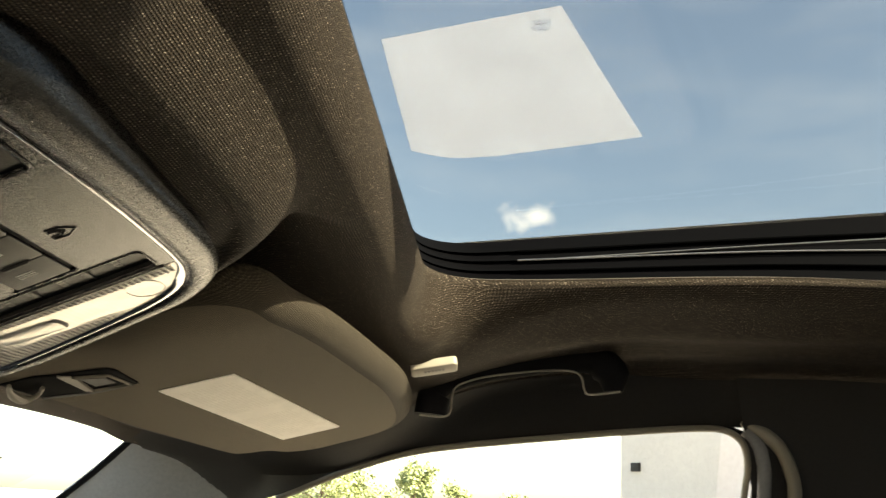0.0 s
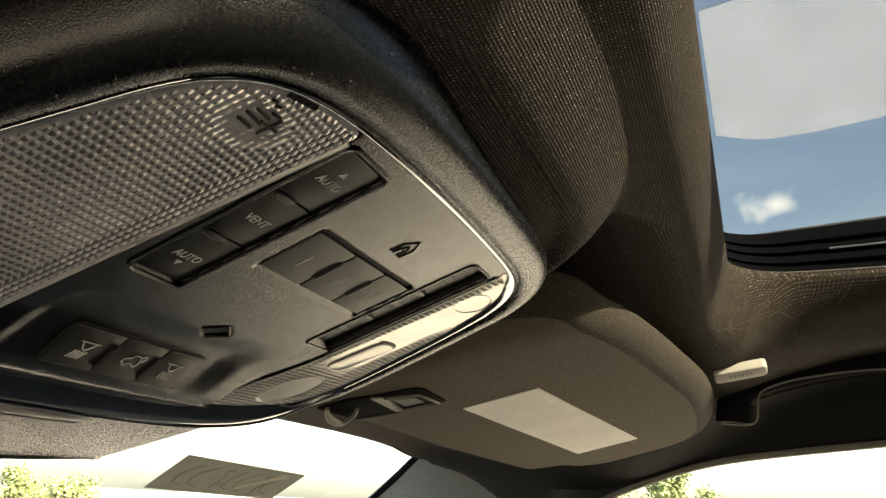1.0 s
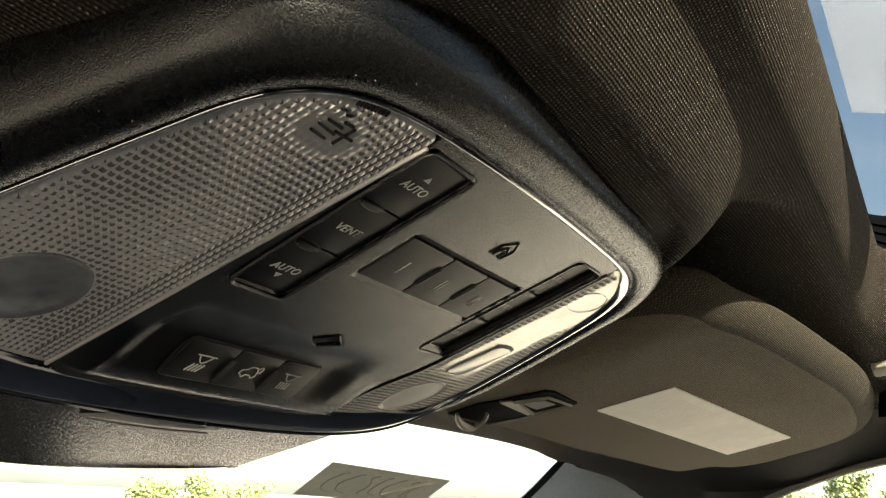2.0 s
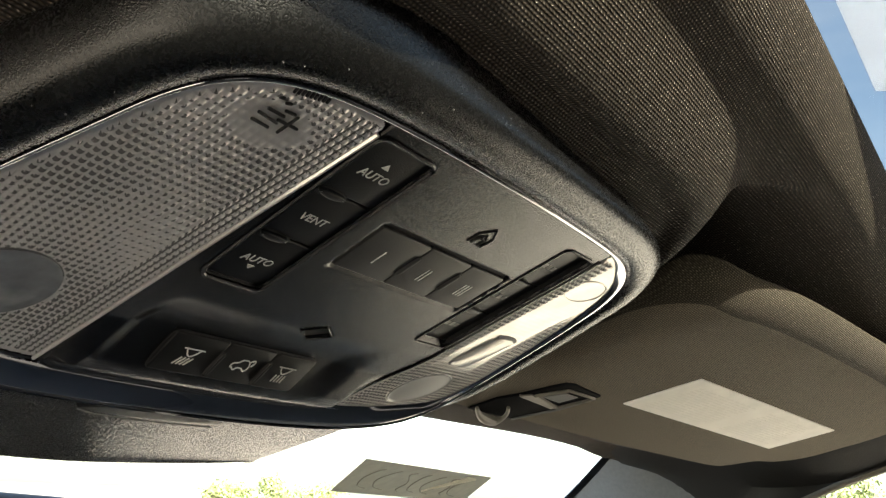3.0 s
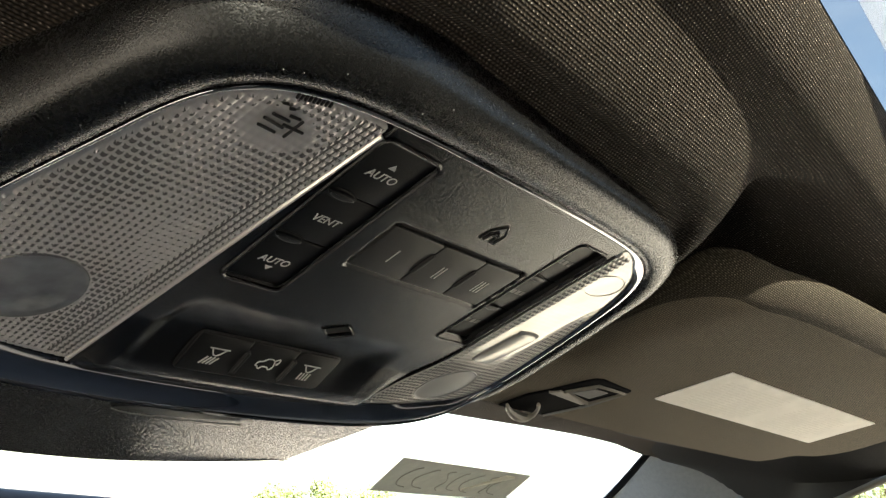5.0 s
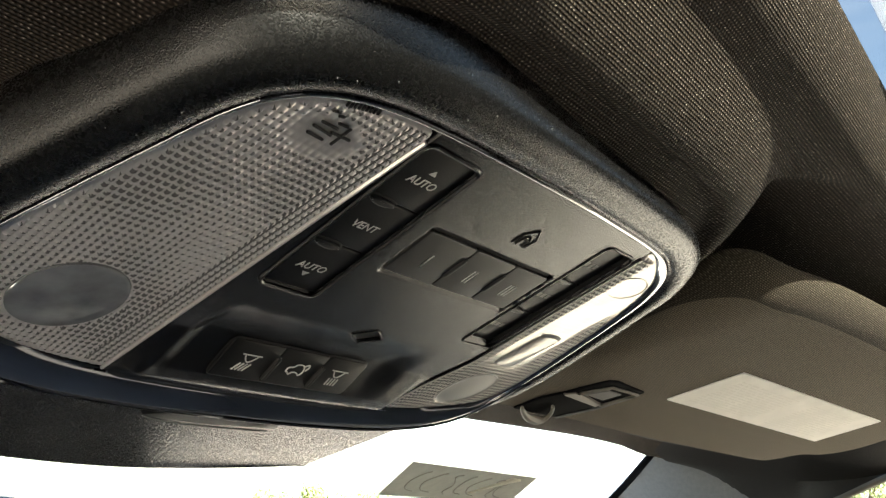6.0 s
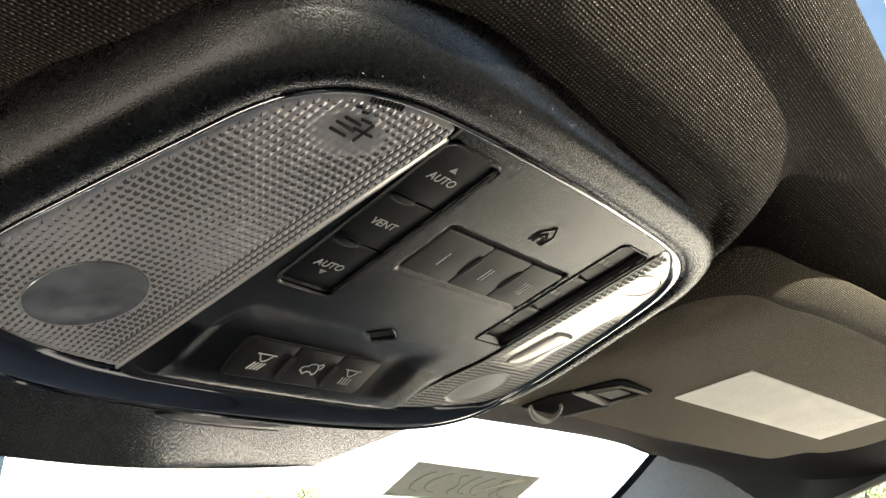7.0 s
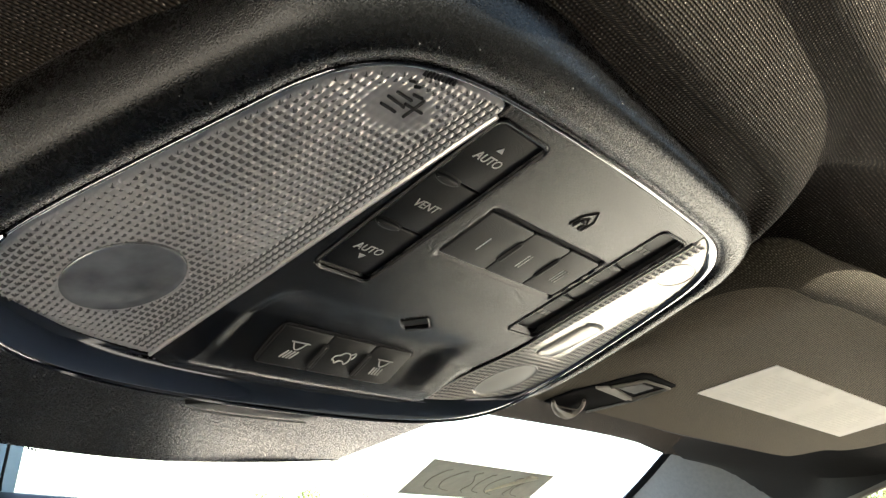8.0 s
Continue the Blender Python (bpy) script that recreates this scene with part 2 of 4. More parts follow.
M_BUILDING = material("rendered_wall", (0.37, 0.35, 0.33), 0.9, grain=0.04, grain_scale=8, stain=0.05, stain_scale=0.5)
M_GROUND = material("asphalt", (0.318, 0.284, 0.238), 0.9, grain=0.15, grain_scale=20, stain=0.2, stain_scale=0.3)
M_BARK = material("bark", (0.10, 0.075, 0.05), 0.9, grain=0.3, grain_scale=10)
M_LEAF = material("leaves", (0.15, 0.185, 0.07), 0.6, grain=0.4, grain_scale=1.5, stain=0.25, stain_scale=0.4)


# ---------------------------------------------------------------- mesh helpers
def mesh_object(name, verts, faces, mat, parent=None, label="", smooth=True, sharp=40):
    me = bpy.data.meshes.new(name)
    me.from_pydata([tuple(v) for v in verts], [], [tuple(f) for f in faces])
    me.update()
    if smooth:
        me.polygons.foreach_set("use_smooth", [True] * len(me.polygons))
        me.set_sharp_from_angle(angle=radians(sharp))
    me.materials.append(mat)
    ob = new(name, me)
    if parent is not None:
        ob.parent = parent
    if label:
        tagged(ob, label)
    return ob


def thing(name, label, category, group="", kind=""):
    ob = new(name)
    ob.empty_display_size = 0.02
    return tagged(ob, label, category, group, kind)


class Build:
    """Collects vertices and faces of one mesh."""

    def __init__(self):
        self.v, self.f = [], []

    def loft(self, rings, closed=True, cap0=True, cap1=True):
        base, n = len(self.v), len(rings[0])
        for r in rings:
            self.v += [tuple(p) for p in r]
        for j in range(len(rings) - 1):
            for i in range(n if closed else n - 1):
                a, b = base + j * n + i, base + j * n + (i + 1) % n
                self.f.append((a, b, b + n, a + n))
        if closed and cap0:
            self.f.append(tuple(range(base + n - 1, base - 1, -1)))
        if closed and cap1:
            self.f.append(tuple(base + (len(rings) - 1) * n + i for i in range(n)))
        return self

    def box(self, x0, x1, y0, y1, z0, z1, put=None):
        pts = [(x, y, z) for z in (z0, z1) for x, y in ((x0, y0), (x1, y0), (x1, y1), (x0, y1))]
        if put:
            pts = [put(*p) for p in pts]
        return self.loft([pts[:4], pts[4:]])

    def tube(self, path, r, seg=8, squash=1.0):
        rings = []
        P = [Vector(p) for p in path]
        for i, p in enumerate(P):
            d = (P[min(i + 1, len(P) - 1)] - P[max(i - 1, 0)]).normalized()
            a = d.cross(Vector((0, 0, 1)))
            a = a.normalized() if a.length > 1e-4 else Vector((1, 0, 0))
            b = a.cross(d)
            rr = r[i] if isinstance(r, (list, tuple)) else r
            rings.append([p + a * (rr * math.cos(2 * math.pi * k / seg)) + b * (rr * squash * math.sin(2 * math.pi * k / seg)) for k in range(seg)])
        return self.loft(rings)

    def done(self, name, mat, parent=None, label="", smooth=True, sharp=40):
        bm = bmesh.new()
        vs = [bm.verts.new(p) for p in self.v]
        for f in self.f:
            try:
                bm.faces.new([vs[i] for i in f])
            except ValueError:
                pass
        bmesh.ops.recalc_face_normals(bm, faces=bm.faces)
        me = bpy.data.meshes.new(name)
        bm.to_mesh(me); bm.free()
        if smooth:
            me.polygons.foreach_set("use_smooth", [True] * len(me.polygons))
            me.set_sharp_from_angle(angle=radians(sharp))
        me.materials.append(mat)
        ob = new(name, me)
        if parent is not None:
            ob.parent = parent
        if label:
            tagged(ob, label)
        return ob


def spline(pts, steps=8, closed=False):
    """Catmull-Rom through points of any dimension."""
    P = np.array(pts, float)
    n = len(P)
    out = []
    for i in range(n if closed else n - 1):
        if closed:
            a, b, c, d = P[(i - 1) % n], P[i], P[(i + 1) % n], P[(i + 2) % n]
        else:
            b, c = P[i], P[i + 1]
            a = P[i - 1] if i else 2 * b - c
            d = P[i + 2] if i + 2 < n else 2 * c - b
        for k in range(steps):
            t = k / steps
            out.append(0.5 * (2 * b + (c - a) * t + (2 * a - 5 * b + 4 * c - d) * t * t + (3 * b - a - 3 * c + d) * t ** 3))
    if not closed:
        out.append(P[-1])
    return np.array(out)


def rounded(x0, x1, y0, y1, r, seg=5):
    """Corner-rounded rectangle, counter-clockwise."""
    out = []
    for cx, cy, a in ((x1 - r, y0 + r, -90), (x1 - r, y1 - r, 0), (x0 + r, y1 - r, 90), (x0 + r, y0 + r, 180)):
        for k in range(seg + 1):
            q = radians(a + 90 * k / seg)
            out.append((cx + r * math.cos(q), cy + r * math.sin(q)))
    return out


def inset(poly, d):
    """The closed outline moved inwards by d (counter-clockwise outlines)."""
    P = np.array(poly, float)
    t = np.roll(P, -1, 0) - np.roll(P, 1, 0)
    t /= np.maximum(np.linalg.norm(t, axis=1), 1e-9)[:, None]
    return P + d * np.stack([-t[:, 1], t[:, 0]], 1)


def smooth01(a, b, x):
    t = np.clip((x - a) / (b - a), 0, 1)
    return t * t * (3 - 2 * t)


def pillow(outline, place, height, edge, name, mat, parent=None, label="", depth=0.0, seg=4, sharp=40):
    """A padded form over an outline; place(x, y, h) gives the point h proud of its support."""
    rings = [[place(x, y, -depth) for x, y in outline]]
    for k in range(seg + 1):
        q = math.pi / 2 * k / seg
        rings.append([place(x, y, height - edge + edge * math.sin(q)) for x, y in inset(outline, edge * (1 - math.cos(q)))])
    return Build().loft(rings, cap0=False).done(name, mat, parent, label, sharp=sharp)


def text_mesh(name, words, size, mat, put, parent, depth=0.00012):
    """Raised lettering; put is the pose of the text's plane."""
    cu = bpy.data.curves.new(name, "FONT")
    cu.body, cu.size, cu.extrude, cu.align_x, cu.align_y = words, size, depth, "CENTER", "CENTER"
    tmp = new(name + "_outline", cu)
    bpy.context.view_layer.update()
    me = bpy.data.meshes.new_from_object(tmp.evaluated_get(bpy.context.evaluated_depsgraph_get()))
    bpy.data.objects.remove(tmp)
    me.materials.clear(); me.materials.append(mat)
    me.transform(put)
    ob = new(name, me)
    ob.parent = parent
    return ob


# ---------------------------------------------------------------- overhead console
SLOPE, CROWN, LEVEL = 0.385, 0.13, 1.402


def face_z(x, y):
    return LEVEL - SLOPE * y + CROWN * x * x


half = [(0, -0.0270), (0.030, -0.0266), (0.052, -0.0258), (0.0720, -0.0243), (0.0860, -0.0217), (0.0960, -0.0177), (0.1036, -0.0112), (0.1085, -0.0025),
        (0.1126, 0.0105), (0.1185, 0.0305), (0.1238, 0.050), (0.1260, 0.064), (0.1245, 0.078), (0.1160, 0.0895), (0.1005, 0.0980), (0.078, 0.1035), (0.045, 0.1060), (0, 0.1066)]


def skewed(x, y):
    """The console's right half is a little narrower than its left."""
    more = float(np.interp(y, [-0.012, 0.0, 0.015, 0.030, 0.060, 0.085], [0.0080, 0.0062, 0.0050, 0.0042, 0.0030, 0.0]))
    return x - 0.0045 * max(0.0, (x - 0.05) / 0.075) - more * float(smooth01(0.045, 0.095, x)), y


OUTLINE = spline([skewed(x, y) for x, y in half] + [(-x, y) for x, y in half[-2:0:-1]], 9, True)      # counter-clockwise seen from above


def along_normals(P):
    t = np.roll(P, -1, 0) - np.roll(P, 1, 0)
    t /= np.linalg.norm(t, axis=1)[:, None]
    return np.stack([t[:, 1], -t[:, 0]], 1)


OUTWARD = along_normals(OUTLINE)
console = thing("overhead_console", "dark grey plastic overhead console with two lamps and switches", "overhead console")


def lens_front(x):
    return 0.0946 - 2.4 * (np.abs(x) - 0.05) ** 2


def inside_outline(x, y, margin=0.0):
    """True inside the console's outline."""
    pts = OUTLINE - OUTWARD * margin
    res = np.zeros(x.shape, bool)
    a, b = pts, np.roll(pts, -1, 0)
    for (x0, y0), (x1, y1) in zip(a, b):
        if y0 == y1:
            continue
        cond = ((y0 > y) != (y1 > y)) & (x < (x1 - x0) * (y - y0) / (y1 - y0) + x0)
        res ^= cond
    return res


def well(x, y, x0, x1, y0, y1, soft=0.0006, r=0.0022):
    """1 inside a corner-rounded rectangle, 0 outside."""
    qx, qy = np.abs(x - (x0 + x1) / 2) - (x1 - x0) / 2 + r, np.abs(y - (y0 + y1) / 2) - (y1 - y0) / 2 + r
    sd = np.hypot(np.clip(qx, 0, 9), np.clip(qy, 0, 9)) + np.minimum(np.maximum(qx, qy), 0) - r
    return smooth01(soft, -soft, sd)


ROCKER_X, ROCKER_Y = (0.0384, 0.0600), (-0.0194, 0.0402)
LEAN = 0.11


def lean(sign, y):
    """Sideways shift of the right-hand lamp along the console."""
    return LEAN * (y - 0.0125) * smooth01(0.075, 0.045, y) if sign > 0 else 0.0 * y


def rocker_lean(sign, y):
    """Sideways shift of a rocker along the console."""
    return LEAN * (y - 0.0125) if sign > 0 else 0.10 * (y + 0.0115)


def preset_lean(y):
    return 0.13 * (y - 0.0035)


RIGHT_X, RIGHT_Y = (0.0412, 0.0600), (-0.0178, 0.0424)
PRESET_X, PRESET_Y = (-0.0283, -0.0052, 0.0165, 0.0362), (0.0026, 0.0222)
FACET_Y, FACET_X = (0.0683, 0.0807), (-0.0360, -0.0148, 0.0056, 0.0252)


def panel_z(x, y):
    z = face_z(x, y)
    z = z + 0.0036 * well(rocker_lean(-1, y) - x, y, *ROCKER_X, *ROCKER_Y) + 0.0046 * well(x - rocker_lean(1, y), y, *RIGHT_X, *RIGHT_Y)
    z = z + 0.0030 * well(x - preset_lean(y), y, PRESET_X[0] - 0.0006, PRESET_X[3] + 0.0006, PRESET_Y[0] - 0.0010, PRESET_Y[1] + 0.0006, 0.0004, 0.0012)
    z = z + 0.0022 * smooth01(1.12, 0.92, np.abs(x - 0.0050) / 0.0070 + np.abs(y - 0.0522) / 0.0044)
    # the front of the panel bends down between the lamps; a trough with a round end dips in where the three lower keys sit
    bend = -0.0042 * np.clip((y - 0.0670) / 0.0140, 0, 1) * smooth01(0.0645, 0.0545, np.abs(x)) * (1 - 0.75 * smooth01(0.0860, 0.0955, y))
    trough = smooth01(-0.0545, -0.0480, x + 0.10 * (y - 0.070)) * smooth01(0.0470, 0.0300, x)
    dip = 0.0018 * smooth01(0.0500, 0.0640, y) * smooth01(0.0860, 0.0720, y)
    z = z + bend + trough * dip
    # shallow beds of the lamps
    bed = smooth01(0.0616, 0.0626, np.abs(x) - np.where(x > 0, lean(1, y), 0.0)) * smooth01(0.0, 0.001, lens_front(x) - y)
    return z + 0.005 * bed


step = 0.0007
gx, gy = np.arange(-0.1285, 0.1286, step), np.arange(-0.0280, 0.1085, step)
X, Y = np.meshgrid(gx, gy)
Z = panel_z(X, Y)
keep = inside_outline(X, Y, 0.0012) & (inside_outline(X, Y, 0.0070) | (Y < 0.075))
ids = -np.ones(X.shape, int)
ids[keep] = np.arange(keep.sum())
cells = keep[:-1, :-1] & keep[1:, :-1] & keep[:-1, 1:] & keep[1:, 1:]
quads = np.stack([ids[:-1, :-1][cells], ids[1:, :-1][cells], ids[1:, 1:][cells], ids[:-1, 1:][cells]], 1)
mesh_object("panel", np.stack([X[keep], Y[keep], Z[keep]], 1).tolist(), quads.tolist(), M_FACE, console, "grained dark plastic switch panel", sharp=60)

# chrome surround, a thin line at the back and sides and a broad band in front
rings = []
front_share = smooth01(0.070, 0.100, OUTLINE[:, 1])
corner_share = smooth01(0.055, 0.085, OUTLINE[:, 0]) * (1 - front_share)      # broader beside the right-hand lamp
width = 0.0017 + 0.0093 * front_share + corner_share * (0.0013 + 0.0012 * smooth01(0.02, -0.005, OUTLINE[:, 1]))
proud = 0.0009 + 0.0031 * front_share
for s, lift in ((0.0, -0.35), (0.03, 0.30), (0.07, 0.72), (0.12, 0.93), (0.18, 1.0), (0.26, 1.0), (0.38, 0.96), (0.52, 0.86), (0.66, 0.70), (0.80, 0.47), (0.92, 0.20), (1.0, -0.04)):
    pts = OUTLINE - OUTWARD * (width * s)[:, None]
    rings.append(np.column_stack([pts, face_z(pts[:, 0], pts[:, 1]) - proud * lift]))
Build().loft(rings, cap0=False, cap1=False).done("surround", M_CHROME, console, "polished chrome trim ring", sharp=70)

on_crest = OUTLINE - OUTWARD * (width * 0.10)[:, None]
rim = [(x, y, face_z(x, y) - p - 0.0001) for (x, y), p in zip(on_crest, proud) if y > 0.060]
rim.sort(key=lambda q: q[0])
Build().tube(rim, 0.0006, 6).done("surround_rim", M_CHROME, console, "bright chrome edge line")

# outer shell that runs up to the lining
rings = []
rise = (1 - 0.72 * smooth01(0.075, 0.105, OUTLINE[:, 1])) * (1 - 0.14 * smooth01(0.0, -0.025, OUTLINE[:, 1]))
under = 0.8 * smooth01(-0.105, 0.030, OUTLINE[:, 0]) * smooth01(0.070, 0.040, OUTLINE[:, 1])       # the crest overhangs a groove at the back and right
for d, h, back in ((-0.0004, 0.0012, 0), (0.0006, -0.0003, 0), (0.0034, -0.0006, 0), (0.0062, -0.0003, 0), (0.0084, 0.0006, 0), (0.0102, 0.0019, 0), (0.0117, 0.0036, 0), (0.0128, 0.0055, 0),
                   (0.0136, 0.0078, 0.0008), (0.0144, 0.0108, 0.0036), (0.0151, 0.0138, 0.0068), (0.0153, 0.0162, 0.0090), (0.0146, 0.0192, 0.0100), (0.0125, 0.0228, 0.0095), (0.0085, 0.0268, 0.0065), (0.003, 0.031, 0.002)):
    pts = OUTLINE + OUTWARD * (d * rise - back * under)[:, None]
    z = face_z(OUTLINE[:, 0], OUTLINE[:, 1]) + h - 0.10 * d
    rings.append(np.column_stack([pts, z]))
Build().loft(rings, cap0=False, cap1=False).done("shell", M_SHELL, console, "grained dark grey outer shell", sharp=70)

# dust and lint on the shell
rnd = random.Random(11)
dust = Build()
for _ in range(45):
    k, j = rnd.randrange(3, 9), rnd.randrange(len(OUTLINE))
    if OUTLINE[j, 1] > 0.06:
        continue
    p = Vector(rings[k][j])
    a, e, c = rnd.uniform(0.00008, 0.00018), rnd.uniform(0, 6.28), rnd.uniform(0.6, 2.2)
    u, w = Vector((math.cos(e), math.sin(e), 0.0)), Vector((-math.sin(e), math.cos(e), 0.0))
    dust.loft([[p + u * a * c + w * a, p - u * a * c + w * a, p - u * a * c - w * a, p + u * a * c - w * a],
               [q - Vector((0, 0, 0.0003)) for q in (p + u * a, p + w * a * 0.5, p - u * a, p - w * a * 0.5)]])
dust_ob = dust.done("dust", M_FAINT, None, smooth=False)
tagged(dust_ob, "pale dust specks lying on the console shell", "dust", kind="stuff")

NORM = math.hypot(1, SLOPE)


def on_face(x, y, h):
    """Point h proud of the panel at (x, y)."""
    return (x, y - h * SLOPE / NORM, face_z(x, y) - h / NORM)


def face_pose(x, y, h=0.0):
    up = Vector((0, -1, SLOPE)).normalized()
    right = Vector((1, 0, 0))
    m = Matrix((right, up, right.cross(up))).transposed().to_4x4()
    return Matrix.Translation(on_face(x, y, h)) @ m


def strokes(name, paths, put, mat, parent, r=0.00022, label=""):
    """Thin raised lines; put maps plane coordinates to a point."""
    b = Build()
    for p in paths:
        b.tube([put(*q) for q in p], r, 5)
    return b.done(name, mat, parent, label)


# two lamps: prismatic lens over a bright pan, with a plain disc for the reading light
LENS_STEP = 0.00035


def lamp(sign):
    x0 = 0.0622
    gx, gy = np.arange(x0, 0.1280, LENS_STEP), np.arange(-0.0265, 0.0965, LENS_STEP)
    X, Y = np.meshgrid(gx, gy)
    L = lean(sign, Y) * smooth01(0.080, x0, X)
    corner = (X < x0 + 0.0030) & (Y < -0.0198) & (np.hypot(X - x0 - 0.0030, Y + 0.0198) > 0.0030)      # rounded inner corner
    inner = inside_outline(sign * (X + L), Y, 0.0018) & (Y < lens_front(X) - 0.0004) & ~corner
    rim = inside_outline(sign * (X + L), Y, 0.0036) & (Y < lens_front(X) - 0.0026) & (X > x0 + 0.0010)
    cx, cy, r = (0.0930, 0.0655, 0.0142) if sign < 0 else (0.0915, 0.0715, 0.0125)
    disc = np.hypot(X - cx, Y - cy)
    patch = np.hypot((X - 0.084) / 1.6, (Y + 0.0085))
    pitch = 6 * LENS_STEP
    fx = np.abs(np.sin(math.pi * (X - x0 - 0.0010) / pitch))
    fy = np.abs(np.sin(math.pi * Y / pitch))
    bumps = (fx * fy) ** 0.8
    strength = rim * smooth01(r, r + 0.0012, disc) * (0.15 + 0.85 * smooth01(0.004, 0.0095, patch))
    if sign > 0:
        outer = smooth01(0.0125, 0.0085, np.abs(X - 0.1075 - 0.12 * (Y - 0.03))) * smooth01(0.0, 0.02, Y)
        strength = strength * np.maximum(np.maximum(smooth01(0.0715, 0.0690, X), 0.7 * outer), np.maximum(0.6 * smooth01(0.040, 0.060, Y), 0.06))
    inner = inner & (disc > r - 0.0002)
    Z = face_z(X, Y) + 0.0004 - 0.0009 * bumps * strength
    ids = -np.ones(X.shape, int)
    ids[inner] = np.arange(inner.sum())
    c = inner[:-1, :-1] & inner[1:, :-1] & inner[:-1, 1:] & inner[1:, 1:]
    q = np.stack([ids[:-1, :-1][c], ids[1:, :-1][c], ids[1:, 1:][c], ids[:-1, 1:][c]], 1)
    v = np.stack([sign * (X + L)[inner], Y[inner], Z[inner]], 1)
    if sign < 0:
        q = q[:, ::-1]
    lens = mesh_object("lamp_lens", v.tolist(), q.tolist(), M_LENS if sign < 0 else M_LENS_DIM, console, "clear ribbed plastic lamp lens", sharp=80)
    # prism faces painted dark, for the dark lamp housing behind, in broad bands across the lens
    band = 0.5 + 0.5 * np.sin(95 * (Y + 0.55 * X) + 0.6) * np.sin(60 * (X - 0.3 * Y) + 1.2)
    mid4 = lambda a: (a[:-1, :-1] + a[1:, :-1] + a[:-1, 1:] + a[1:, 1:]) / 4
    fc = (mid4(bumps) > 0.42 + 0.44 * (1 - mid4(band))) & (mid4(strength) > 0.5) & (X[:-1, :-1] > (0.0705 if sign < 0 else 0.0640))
    # dark gaps painted between the glints of the inner rows
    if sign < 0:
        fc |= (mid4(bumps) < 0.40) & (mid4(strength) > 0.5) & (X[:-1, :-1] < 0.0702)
    lens.data.materials.append(M_PRISMDARK)
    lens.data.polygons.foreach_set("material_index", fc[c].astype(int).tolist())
    rings = [[(sign * (cx + q * r * math.cos(k * math.pi / 20)), cy + q * r * math.sin(k * math.pi / 20), face_z(cx + q * r * math.cos(k * math.pi / 20), cy + q * r * math.sin(k * math.pi / 20)) + h) for k in range(40)]
             for q, h in ((1.02, 0.0012), (1.0, 0.0), (0.97, 0.0002), (0.93, 0.0003), (0.8, 0.0002), (0.6, 0.0), (0.35, -0.0002), (0.08, -0.0003))]
    Build().loft(rings, cap0=False).done("reading_disc", M_DISC if sign < 0 else M_DISC_SOFT, lens, "smooth clear reading lamp disc", sharp=80)
    # frame bead along the inner side of the lens
    path = [(sign * (x0 + 0.0002) + float(lean(sign, y)), y, face_z(x0, y) - 0.0001) for y in np.linspace(-0.0195, 0.0937, 30)]
    Build().tube(path, 0.0006, 6).done("bead", M_LENS if sign < 0 else M_FACE, lens)
    # bright pan behind the lens
    pan = np.stack([sign * (X + L)[inner], Y[inner], face_z(X, Y)[inner] + 0.0042 + 0.0006 * np.sin(X[inner] * 900)], 1)
    mesh_object("reflector", pan[:, :].tolist(), q.tolist(), M_PAN, lens, "silvery lamp reflector")
    if sign > 0:
        pillow(rounded(0.0785, 0.0930, 0.0285, 0.0520, 0.0042), on_face, 0.0003, 0.0010, "bulb_holder", M_HOLDER, lens, "grey bulb holder seen through the lens", depth=0.001)
        bulb = [(0.0780 + 0.0105 * math.cos(k * math.pi / 16), -0.0060 + 0.0062 * math.sin(k * math.pi / 16)) for k in range(32)]
        strokes("bulb_ring", [bulb + bulb[:1]], lambda a, b: on_face(a, b, -0.0004), M_LENS_DIM, lens, 0.0003)
        arc = [(0.0790, 0.0292), (0.0830, 0.0284), (0.0880, 0.0284), (0.0915, 0.0292)]
        strokes("holder_edge", [spline(arc, 4).tolist()], lambda a, b: on_face(a, b, -0.0007), M_TRIM, lens, 0.0012)
    if sign < 0:
        dashes = [((-0.0890, -0.0080), (-0.0840, -0.0078)), ((-0.0894, -0.0102), (-0.0835, -0.0097)), ((-0.0887, -0.0120), (-0.0838, -0.0119)), ((-0.0850, -0.0133), (-0.0822, -0.0135)),
                    ((-0.0812, -0.0076), (-0.0812, -0.0134)), ((-0.0842, -0.0105), (-0.0784, -0.0106)), ((-0.0893, -0.0155), (-0.0880, -0.0158)), ((-0.0868, -0.0149), (-0.0855, -0.0154))]
        dashes += [((-0.0880 + 0.0010 * k, -0.0180 - 0.0002 * k), (-0.0884 + 0.0010 * k, -0.0192 - 0.0002 * k)) for k in range(9)]
        for a, c in dashes:
            Build().tube([(a[0], a[1], face_z(0.085, a[1]) - 0.0001), (c[0], c[1], face_z(0.085, c[1]) - 0.0001)], 0.00038, 6).done("carrier_mark", M_DARK, lens)
    return lens


for s in (-1, 1):
    lamp(s)


